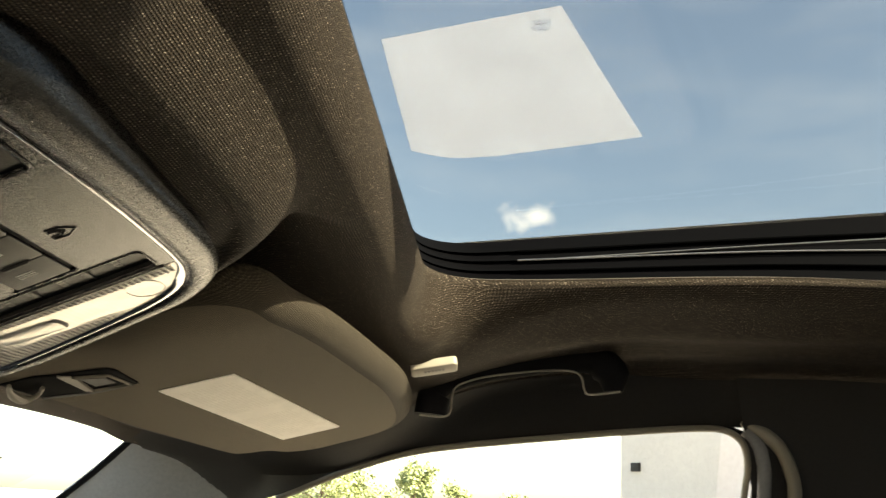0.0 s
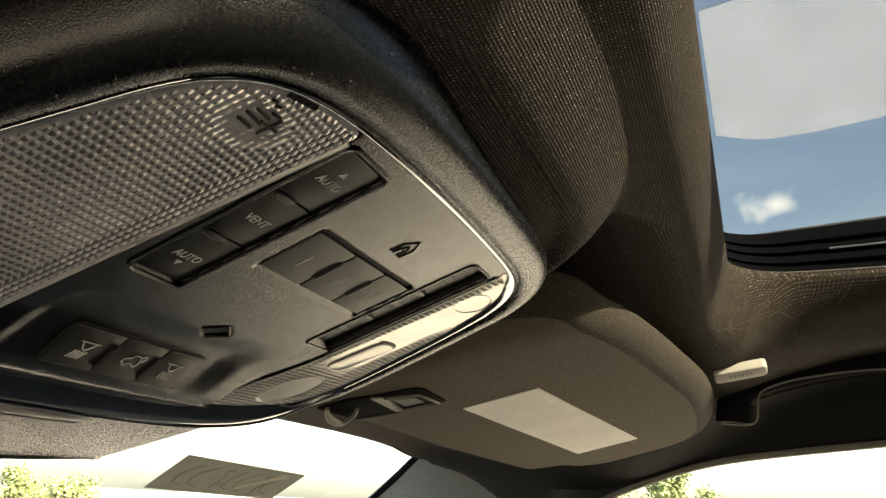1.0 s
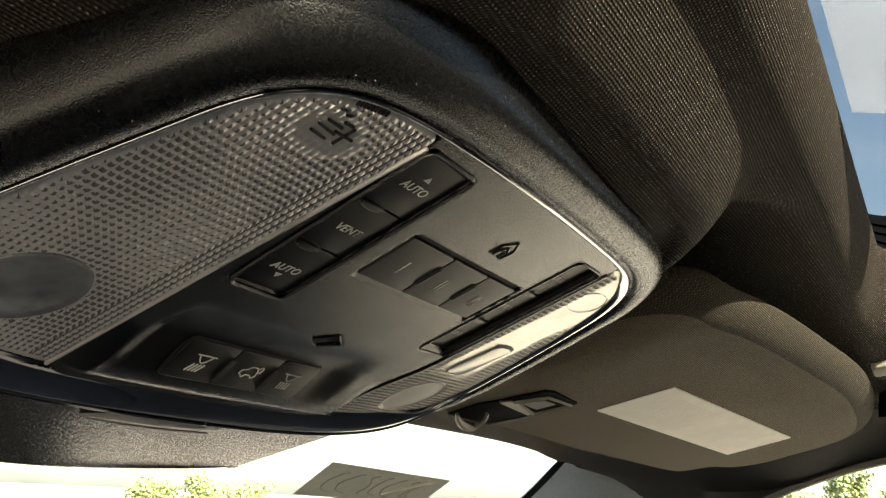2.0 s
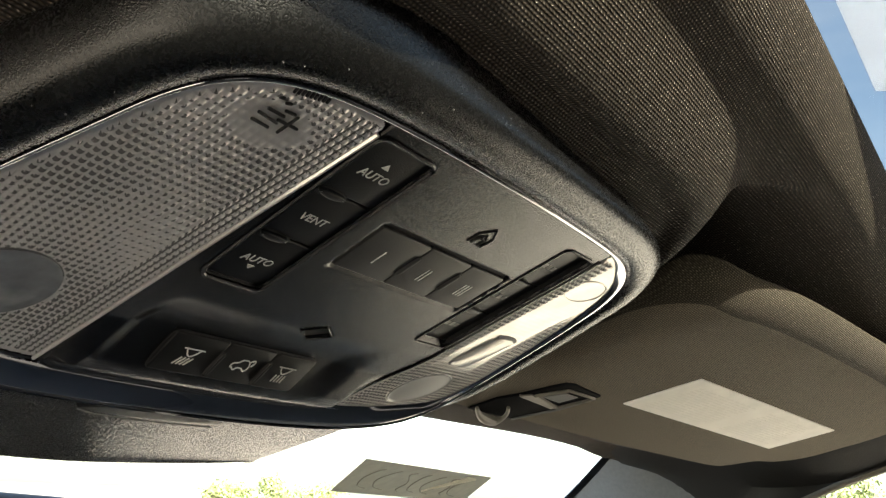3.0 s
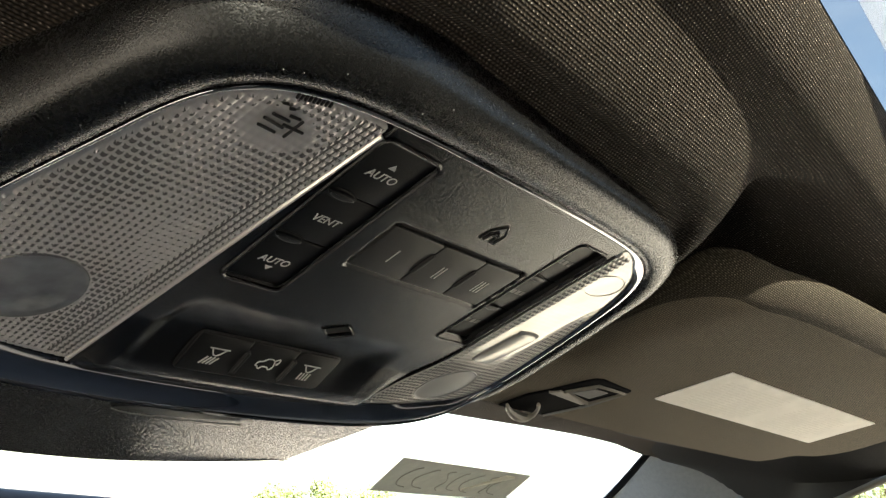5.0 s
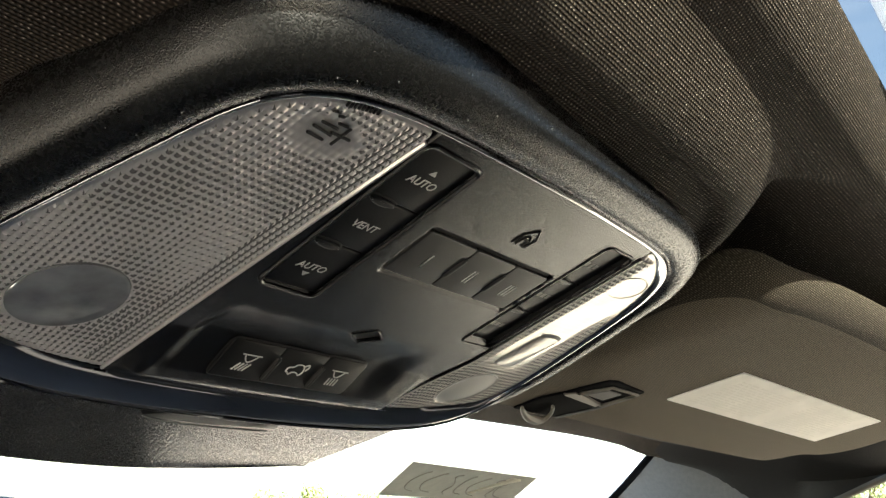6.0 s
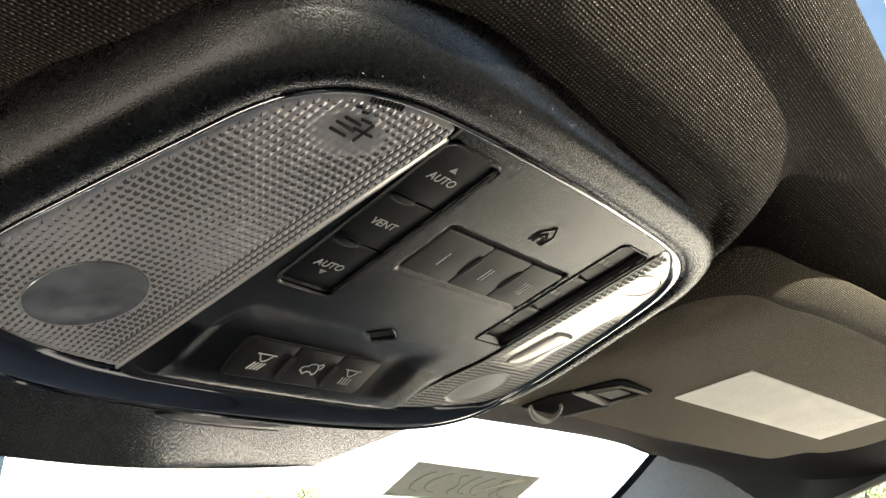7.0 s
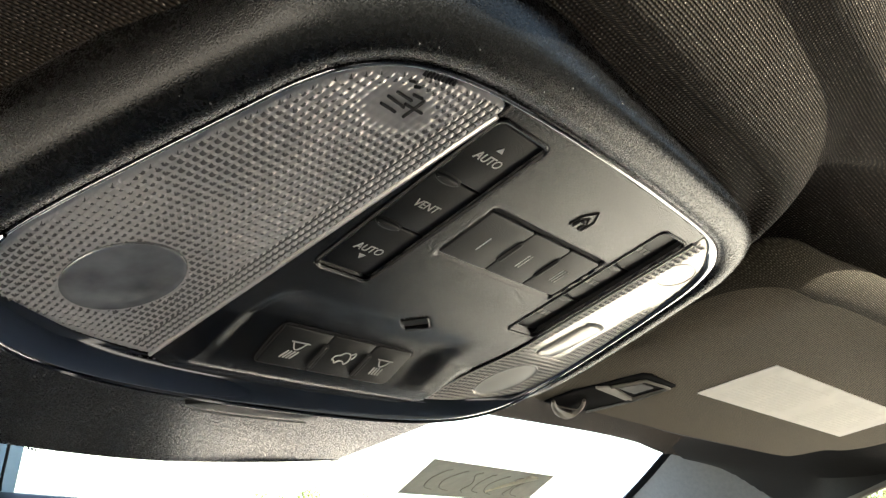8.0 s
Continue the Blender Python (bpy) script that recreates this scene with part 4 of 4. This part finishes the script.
Build().loft(rings, cap0=True, cap1=False).done("edge_roll", M_ROLL, visor, "knitted cloth edge roll", sharp=70)
flat = P + heart * round_in[:, None]
mid = flat.mean(0)
rings = [[on_visor(x, y, -0.0004) for x, y in flat]]
for t in (0.03, 0.06, 0.09, 0.12, 0.16, 0.2, 0.25, 0.3, 0.4, 0.5, 0.7, 0.85):
    rings.append([on_visor(x, y, -0.0004) for x, y in flat * (1 - t) + t * np.stack([flat[:, 0] * 0.85 + mid[0] * 0.15, np.full(len(flat), mid[1])], 1)])
Build().loft(rings, cap0=False, cap1=True).done("pad", M_VISOR, visor, sharp=70)
piping = [(x, y) for x, y in spline([(0.214, 0.1040), (0.310, 0.0915), (0.364, 0.0815), (0.440, 0.0665)], 6)]
Build().tube([on_visor(x, y, -0.0028) for x, y in piping], 0.0008, 6).done("piping", M_TRIM, visor, "thin grey piping")
q = [(0.2594, 0.0532), (0.4420, 0.0222), (0.4460, -0.0195), (0.2630, 0.0115)]
label = Build().loft([[on_visor(x, y, -0.0006) for x, y in q], [on_visor(x, y, 0.0003) for x, y in q]]).done("label", M_LABEL, visor, "cream paper warning label with faint print", smooth=False)
b = Build()
rnd = random.Random(5)
for row in range(13):
    v = 0.12 + 0.058 * row
    for c0, c1 in ((0.06, 0.44), (0.54, 0.92)):
        u = c0 + 0.02 * rnd.random()
        while u < c1 - 0.06 * rnd.random():
            e1 = min(c1, u + rnd.uniform(0.015, 0.05))
            pts = []
            for cu, cv in ((u, v), (e1, v), (e1, v + 0.022), (u, v + 0.022)):
                a = np.array(q[0]) * (1 - cu) + np.array(q[1]) * cu
                e = np.array(q[3]) * (1 - cu) + np.array(q[2]) * cu
                pts.append(a * (1 - cv) + e * cv)
            b.loft([[on_visor(x, y, 0.0002) for x, y in pts], [on_visor(x, y, 0.0004) for x, y in pts]])
            u = e1 + rnd.uniform(0.008, 0.016)
b.done("print_bar", material("label_print", (0.90, 0.87, 0.80), 0.7), label, smooth=False)
# holder clip at the inner front corner
CL = [(0.1886, 0.1074), (0.1893, 0.0915), (0.1954, 0.0805), (0.2001, 0.0672), (0.2031, 0.0605), (0.2084, 0.0580), (0.2360, 0.0562), (0.2325, 0.0785), (0.2251, 0.0932), (0.2213, 0.1013)]
# raised plate, coloured black to give the shade of the clip's recess
clip = pillow(CL, on_visor, 0.0008, 0.0006, "clip_plate", M_SOOT, visor, "plastic visor clip with raised rim, black for its shaded recess", depth=0.003)
win = [(0.2018, 0.0762), (0.2106, 0.0624), (0.2330, 0.0588), (0.2278, 0.0776)]
strokes("clip_window", [win + win[:1]], lambda a, c: on_visor(a, c, 0.0012), M_CLIP, clip, 0.0011)
Build().loft([[on_visor(x, y, h) for x, y in ((0.2135, 0.0655), (0.2247, 0.0640), (0.2225, 0.0735), (0.2065, 0.0752))] for h in (0.0002, 0.0013)]).done("clip_pane", M_TRIM, clip, "grey plate in the clip's window", smooth=False)
Build().loft([[on_visor(x, y, h) for x, y in ((0.1946, 0.0818), (0.1990, 0.0772), (0.2275, 0.0764), (0.2262, 0.0800))] for h in (0.0004, 0.0016)]).done("clip_bar", M_CLIP, clip, "tan plastic cross bar", smooth=False)
strokes("clip_rim", [[(0.2345, 0.0585), (0.2312, 0.0785), (0.2251, 0.0925), (0.2213, 0.1008)]], lambda a, c: on_visor(a, c, 0.0010), M_TRIM, clip, 0.0008)
curl = spline([(0.1880, 0.1020), (0.1930, 0.1042), (0.1990, 0.1052), (0.2055, 0.1050), (0.2095, 0.1030), (0.2098, 0.0995), (0.2066, 0.0950), (0.2020, 0.0920)], 3)
Build().tube([on_visor(x, y, 0.0022 + 0.0016 * math.sin(math.pi * k / (len(curl) - 1))) for k, (x, y) in enumerate(curl)], [0.0010 + 0.0018 * math.sin(math.pi * min(1.0, 1.25 * k / (len(curl) - 1))) ** 2 for k in range(len(curl))], 8).done("hook", M_CLIP, clip, "small pale plastic hook")

# ---------------------------------------------------------------- grab handle, tag
handle = thing("grab_handle", "black plastic roof grab handle folded against the lining", "grab handle")
grip = spline([(-0.0860, 1.4030), (-0.0868, 1.4120), (-0.0900, 1.4235), (-0.1020, 1.4325), (-0.1280, 1.4405), (-0.1600, 1.4470), (-0.1950, 1.4515), (-0.2180, 1.4500), (-0.2285, 1.4420), (-0.2300, 1.4280)], 5)
n = len(grip)
Build().tube([(0.4800, y, z) for y, z in grip], [(0.0135 if k < 9 or k > n - 12 else 0.0098) * min(1.0, 0.55 + 0.45 * (n - 1 - k) / 4) for k in range(n)], 14).done("grip", M_SOOT, handle, sharp=60)
arch = spline([(-0.078, 1.4015), (-0.096, 1.4010), (-0.1018, 1.405), (-0.1028, 1.418), (-0.1055, 1.4245), (-0.113, 1.4288), (-0.130, 1.4340), (-0.160, 1.4390), (-0.187, 1.4415), (-0.199, 1.4405), (-0.2040, 1.4360), (-0.2060, 1.4275), (-0.2105, 1.4235), (-0.234, 1.4268)], 4)
Build().tube([(0.4690, y, z) for y, z in arch], 0.0008, 6).done("edge_bead", M_CLIP, handle, "light moulding seam")
tag = thing("airbag_tag", "small ivory plastic tag with embossed print on the lining", "tag")


def on_tag(u, v, h):
    c = Vector((0.4005, -0.0925, float(lining_z([0.4005], [-0.0925])[0]) - 0.0040))
    du, dv = Vector((0.0, -0.98, 0.19)), Vector((0.93, 0.0, -0.36))
    n = du.cross(dv).normalized()
    n = n if n.z < 0 else -n
    return tuple(c + du * u + dv * v + n * h)


plate = pillow(rounded(-0.0170, 0.0170, -0.0032, 0.0095, 0.0035), on_tag, 0.0030, 0.0012, "plate", M_IVORY, tag, depth=0.0035)
b = Build()
for k in range(6):
    b.box(-0.0075 + 0.0026 * k, -0.0058 + 0.0026 * k, 0.0018, 0.0042, 0.0029, 0.0033, on_tag)
b.done("print_bar", M_FAINT, plate, smooth=False)

# ---------------------------------------------------------------- side frames, pillars and windows
WT = [(0.056, 1.333), (-0.002, 1.358), (-0.051, 1.375), (-0.100, 1.385), (-0.198, 1.398), (-0.246, 1.404), (-0.310, 1.4105), (-0.336, 1.4095), (-0.350, 1.399), (-0.3545, 1.380), (-0.352, 1.350), (-0.345, 1.25), (-0.330, 0.95)]


def side(sign, right):
    def sx(p):
        return (sign * p[0], p[1], p[2])
    seal = thing("window_seal", "dark rubber window seal round the door opening", "seal", kind="structure")
    line = spline(WT, 6)
    tum = lambda z: 0.5625 + 0.30 * max(0.0, 1.40 - z)
    Build().tube([sx((tum(z), y, z)) for y, z in line], 0.0030, 8).done("inner_bead", M_SEAL, seal)
    Build().tube([sx((tum(z) + 0.012, y - (0.012 if y < -0.335 else 0), z + (0.004 if y > -0.335 else 0))) for y, z in line], 0.0036, 8).done("outer_bead", M_BLACK, seal)
    l2 = spline([(-0.348, 1.4165), (-0.362, 1.4110), (-0.378, 1.399), (-0.389, 1.380), (-0.394, 1.350), (-0.39, 1.25), (-0.375, 1.02)], 6)
    Build().tube([sx((tum(z) - 0.004, y, z)) for y, z in l2], [0.0060 * min(1.0, 0.3 + 0.7 * k / 7) for k in range(len(l2))], 10).done("pillar_bead", M_SEAL, seal)
    l3 = spline([(-0.352, 1.4110), (-0.360, 1.403), (-0.3665, 1.388), (-0.3690, 1.360), (-0.366, 1.25), (-0.352, 1.00)], 6)
    Build().tube([sx((tum(z) - 0.001, y, z)) for y, z in l3], 0.0058, 10).done("frame_bead", M_TRIM, seal, "grey door frame bead")
    # corner between lining, screen pillar and window; its dark colour stands in for shade
    edge = spline([(0.545, 0.180), (0.500, 0.142), (0.480, 0.100), (0.480, 0.050), (0.490, 0.0), (0.510, -0.05), (0.522, -0.10), (0.533, -0.20), (0.540, -0.30), (0.540, -0.365)], 5)
    B = spline([(0.584, 0.172, 1.379), (0.600, 0.142, 1.355), (0.604, 0.108, 1.331), (0.568, 0.058, 1.334), (0.566, 0.0, 1.359), (0.566, -0.051, 1.377), (0.566, -0.10, 1.387), (0.566, -0.20, 1.400), (0.566, -0.30, 1.411), (0.566, -0.365, 1.414)], 5)
    rings = []
    for t in np.linspace(0, 1, 9):
        ex = edge[:, 0] * (1 - t) + 0.5705 * t
        rings.append([sx(p) for p in np.column_stack([ex, edge[:, 1], lining_z(ex, edge[:, 1]) - 0.0016 * min(1.0, 0.5 + t)])])
    rings.append([sx(p) for p in B])
    tagged(Build().loft(rings, closed=False).done("trim", M_SHADETRIM), "cloth corner trim above the door window, coloured dark for shade", "trim", kind="structure")
    W = spline([(0.582, 0.193, 1.381), (0.620, 0.271, 1.324), (0.690, 0.480, 1.175), (0.745, 0.74, 0.97)], 6)
    Q = spline([(0.584, 0.170, 1.380), (0.602, 0.107, 1.331), (0.66, 0.20, 1.20), (0.715, 0.49, 0.93)], 6)
    O = Q + np.array((0.05, 0.02, 0.0))
    mid = (W + Q) / 2 + np.array((-0.008, -0.004, -0.004)) * np.linspace(0, 1, len(W))[:, None]
    tagged(Build().loft([[sx(p) for p in r] for r in (W, W * 0.6 + mid * 0.4 + np.array((-0.002, 0, -0.001)), mid, Q * 0.7 + mid * 0.3, Q, O)], closed=False).done("pillar_front", M_TRIM), "grey plastic windscreen pillar trim", "pillar", kind="structure")
    border = [sx(p) for p in W + np.array((0.0, -0.003, 0.002))]
    tagged(Build().tube(border, 0.006, 8, 0.5).done("trim_screen", M_BLACK), "black border along the windscreen edge", "trim", kind="structure")
    # middle pillar
    T = [(0.538, y, float(lining_z([0.538], [y])[0]) - 0.0015) for y in (-0.340, -0.40, -0.50, -0.62)]
    rings = [[sx(p) for p in T]]
    for z in (1.36, 1.25, 0.93):
        rings.append([sx((0.567 + 0.30 * (1.41 - z) * 0.9, y + 0.03 * (1.41 - z), z)) for y in (-0.362, -0.41, -0.50, -0.61)])
    tagged(Build().loft(rings, closed=False).done("pillar_middle", M_SHADETRIM), "dark cloth middle pillar trim", "pillar", kind="structure")
    T = [(0.572, y, float(lining_z([0.570], [y])[0])) for y in (-1.25, -1.35, -1.50)]
    rings = [[sx(p) for p in T], [sx((0.70, p[1] - 0.05, 1.0)) for p in T]]
    tagged(Build().loft(rings, closed=False).done("pillar_rear", M_SHADETRIM), "dark rear pillar trim", "pillar", kind="structure")
    # door glass
    top = [(y, z) for y, z in spline(WT[:8], 4)]
    rings = [[sx((0.574, y, z + 0.012)) for y, z in top], [sx((0.715, 0.49 + (y - 0.056) * 2.05, 0.94)) for y, z in top]]
    pane = Build().loft(rings, closed=False).done("door_window", M_WINDGLASS if right else M_LEFTGLASS)
    tagged(pane, "clear side window glass" if right else "unseen side window glass, tinted to dim light from the left", "window", kind="structure")
    rings = [[sx((0.574, y, 1.425)) for y in (-0.58, -0.9, -1.27)], [sx((0.72, y, 0.94)) for y in (-0.58, -0.9, -1.32)]]
    tagged(Build().loft(rings, closed=False).done("rear_window", M_DARKGLASS), "unseen rear side window, glass darkened to hold back light", "window", kind="structure")
    tagged(Build().box(sign * 0.70, sign * 0.78, -1.6, 0.75, 0.25, 0.965).done("wall_side", M_CABIN, smooth=False), "plain lower side of the car cabin", "wall", kind="structure")


side(1, True)
side(-1, False)

# windscreen, header, cabin below
def screen_z(y):
    return 1.3835 - 0.42 * (y - 0.193) - 0.22 * (y - 0.193) ** 2


rings = []
for t in np.linspace(0, 1, 10):
    y = 0.190 + 0.74 * t
    w = 0.585 + 0.16 * t
    rings.append([(w * u, y + 0.04 * (1 - u * u) * t, screen_z(y) + 0.004) for u in np.linspace(-1, 1, 17)])
screen = Build().loft(rings, closed=False).done("windscreen", M_WINDGLASS)
tagged(screen, "clear bright windscreen glass", "windscreen", kind="structure")
xs = np.linspace(-0.583, 0.583, 41)
hz = lining_z(xs, np.full(41, 0.1965))
rings = [[(x, 0.1965, z + 0.0005) for x, z in zip(xs, hz)], [(x, 0.2005, z - 0.0005) for x, z in zip(xs, hz)], [(x, 0.2020, z + 0.003) for x, z in zip(xs, hz)], [(x, 0.196, z + 0.02) for x, z in zip(xs, hz)]]
tagged(Build().loft(rings, closed=False).done("trim_header", M_BLACK), "black edge trim above the windscreen", "trim", kind="structure")
tagged(Build().box(-0.75, 0.75, -1.65, 0.9, 0.50, 0.58).done("floor", M_CABIN, smooth=False), "plain dark cabin floor", "floor", kind="structure")
# unseen block added to stop ground light rising through the windscreen
tagged(Build().box(-0.75, 0.75, 0.86, 1.90, 0.25, 0.94).done("wall_front", M_DASH, smooth=False), "plain unseen dark block for dash and bonnet, stops ground light", "wall", kind="structure")
tagged(Build().box(-0.75, 0.75, -1.70, -1.60, 0.25, 1.47).done("wall_rear", M_DASH, smooth=False), "plain dark rear wall of the cabin", "wall", kind="structure")

# interior mirror under the cover
mirror = thing("interior_mirror", "dark rear-view mirror hanging from the windscreen", "mirror")
outline = [(x, z - 0.05 * (x - 0.017)) for x, z in rounded(-0.118, 0.128, 1.258, 1.3312, 0.022, 6)]
pillow(outline, lambda x, z, h: (x, 0.312 - h, z), 0.022, 0.010, "housing", M_DARK, mirror, "glossy dark mirror housing", depth=0.012)
Build().loft([[(x, 0.2885, z) for x, z in inset(outline, 0.011)], [(x, 0.2870, z) for x, z in inset(outline, 0.012)]]).done("glass", material("mirror_glass", (0.75, 0.78, 0.80), 0.02, metal=1.0), mirror)
Build().box(-0.012, 0.012, 0.302, 0.322, 1.320, 1.341).done("stalk", M_TRIM, mirror, "grey mirror stalk")
mount = [(-0.050, 0.2600), (0.0094, 0.2690), (0.0330, 0.3125), (-0.050, 0.3300)]
plate = Build().loft([[(x, y, screen_z(y) + h) for x, y in mount] for h in (0.0005, 0.0030)]).done("mount_plate", translucent("mount_gel", (0.42, 0.47, 0.47), 0.7, grain=0.04), mirror, "pale grey mounting plate on the windscreen", smooth=False)
Build().tube([(0.0010, 0.2665, screen_z(0.2665)), (0.0019, 0.2686, screen_z(0.2686)), (0.0205, 0.3035, screen_z(0.3035)), (0.0240, 0.3090, screen_z(0.3090))], 0.0007, 6).done("plate_joint", M_DARK, plate)
for k in range(7):
    x, y = 0.0120 + 0.0021 * (k % 4) + 0.0008 * (k // 4), 0.2695 + 0.0005 * (k % 4) + 0.0022 * (k // 4)
    Build().tube([(x, y, screen_z(y) + 0.0005), (x + 0.0007, y + 0.0006, screen_z(y) + 0.0004)], 0.0005, 6).done("edge_dot", M_DARK, plate)

# note behind the windscreen
note = thing("windscreen_note", "tan paper note with illegible pen marks stuck inside the windscreen", "note")
NQ = [(0.290, 0.2475), (0.4784, 0.2585), (0.5043, 0.3028), (0.3115, 0.2945)]


def on_note(x, y, h):
    return (x, y, screen_z(y) - 0.002 - h)


Build().loft([[on_note(x, y, 0.0) for x, y in NQ], [on_note(x, y, 0.0006) for x, y in NQ]]).done("paper", M_NOTE, note, smooth=False)
def on_paper(u, v, h):
    a = np.array(NQ[0]) * (1 - u) + np.array(NQ[1]) * u
    e = np.array(NQ[3]) * (1 - u) + np.array(NQ[2]) * u
    return on_note(*(a * (1 - v) + e * v), h)


# loose pen strokes, none of them a readable sign
rnd = random.Random(3)
for k in range(7):
    u0, bow = 0.13 + 0.115 * k, (0.03, 0.05, -0.05, 0.02, 0.05, -0.045, 0.05)[k]
    arc = [(u0 + 0.045 + 0.01 * rnd.random(), 0.18), (u0 + 0.01, 0.26), (u0 - bow, 0.50), (u0 - 0.5 * bow, 0.74), (u0 + 0.05, 0.84 - 0.05 * rnd.random())]
    Build().tube([on_paper(u, v, 0.0007) for u, v in spline(arc, 5)], 0.0006, 4).done("pen_mark", M_NOTEINK, note)
# the highlight along the crease is painted as a paler strip
crease = [(0.57, 0.72), (0.62, 0.58), (0.88, 0.10), (0.80, 0.08)]
Build().loft([[on_paper(u, v, h) for u, v in crease] for h in (0.0005, 0.0022)]).done("fold", M_NOTEFOLD, note, "creased fold, painted pale for its highlight", smooth=False)

# ---------------------------------------------------------------- outside
R0 = 2500.0
ring = [(R0 * math.cos(2 * math.pi * k / 64), R0 * math.sin(2 * math.pi * k / 64), 0.0) for k in range(64)]
tagged(Build().loft([[(x, y, -1.0) for x, y, z in ring], ring]).done("ground", M_GROUND, smooth=False), "grey asphalt ground running to the horizon", "ground", kind="structure")

house = thing("building", "pale rendered building with a plain wall and a small vent", "building")
PLAN = [(25.0, -3.28), (38.0, -8.0), (30.0, -24.0), (15.0, -10.78)]
Build().loft([[(x, y, z) for x, y in PLAN] for z in (0.0, 6.5)]).done("wall", M_BUILDING, house, smooth=False)
Build().loft([[(x + (0.15 if x > 26 else -0.12), y, z) for x, y in PLAN] for z in (6.5, 6.85)]).done("roof", M_TRIM, house, "grey flat roof edge", smooth=False)


def on_wall(s, z, h):
    return (25.0 - 0.8 * s - 0.6 * h, -3.28 - 0.6 * s + 0.8 * h, z)


vent = Build().box(0.43, 0.73, 2.60, 2.82, 0.0, 0.06, on_wall).done("vent", M_DARK, house, "grey louvred wall vent", smooth=False)
for k in range(4):
    Build().box(0.45, 0.71, 2.62 + 0.048 * k, 2.644 + 0.048 * k, 0.05, 0.09, on_wall).done("slat", M_DARK, vent, smooth=False)


def tree(x, y, height, spread, seed):
    rnd = random.Random(seed)
    t = thing("tree", "leafy green broadleaf tree in sunlight beyond the car", "tree", group="trees beyond the car")
    b = Build()
    b.tube([(x, y, -0.2), (x + 0.05, y, height * 0.3), (x, y + 0.1, height * 0.6), (x + 0.1, y, height * 0.9)], [0.16, 0.12, 0.08, 0.02], 8)
    blobs = []
    for k in range(14):
        a, hgt = rnd.uniform(0, 6.28), rnd.uniform(0.35, 0.97)
        r = spread * rnd.uniform(0.2, 0.75) * (1.15 - 0.75 * abs(hgt - 0.5))
        c = Vector((x + r * math.cos(a), y + r * math.sin(a), height * hgt))
        b.tube([(x, y, height * hgt * 0.7), ((x + c.x) / 2, (y + c.y) / 2, height * hgt * 0.9), c], [0.06, 0.04, 0.015], 5)
        blobs.append((c, spread * rnd.uniform(0.22, 0.42)))
    b.done("trunk", M_BARK, t)
    v, f = [], []
    for c, r in blobs:
        for _ in range(150):
            d = Vector((rnd.gauss(0, 1), rnd.gauss(0, 1), rnd.gauss(0, 0.8)))
            p = c + d.normalized() * r * rnd.uniform(0.25, 1.05)
            s = rnd.uniform(0.05, 0.12)
            n = Vector((rnd.uniform(-1, 1), rnd.uniform(-1, 1), rnd.uniform(-0.2, 1))).normalized()
            u = n.orthogonal().normalized(); w = n.cross(u)
            k = len(v)
            v += [tuple(p + u * s), tuple(p + w * s * 0.6), tuple(p - u * s), tuple(p - w * s * 0.6)]
            f.append((k, k + 1, k + 2, k + 3))
    mesh_object("crown", v, f, M_LEAF, t, smooth=False)


for i, (d, az_, h, s) in enumerate(((44, 79.3, 2.7, 2.6), (46, 81.6, 3.1, 2.4), (42, 84.9, 3.35, 1.3), (47, 87.8, 2.55, 1.3), (50, 91.0, 2.3, 1.5), (48, 76.0, 2.4, 2.6),
                                     (45, 47.0, 1.9, 1.4), (48, 49.5, 1.5, 2.0), (42, 72.0, 2.2, 2.5), (46, 44.5, 1.5, 1.6))):
    tree(d * math.sin(radians(az_)), d * math.cos(radians(az_)), h, s, 100 + i)
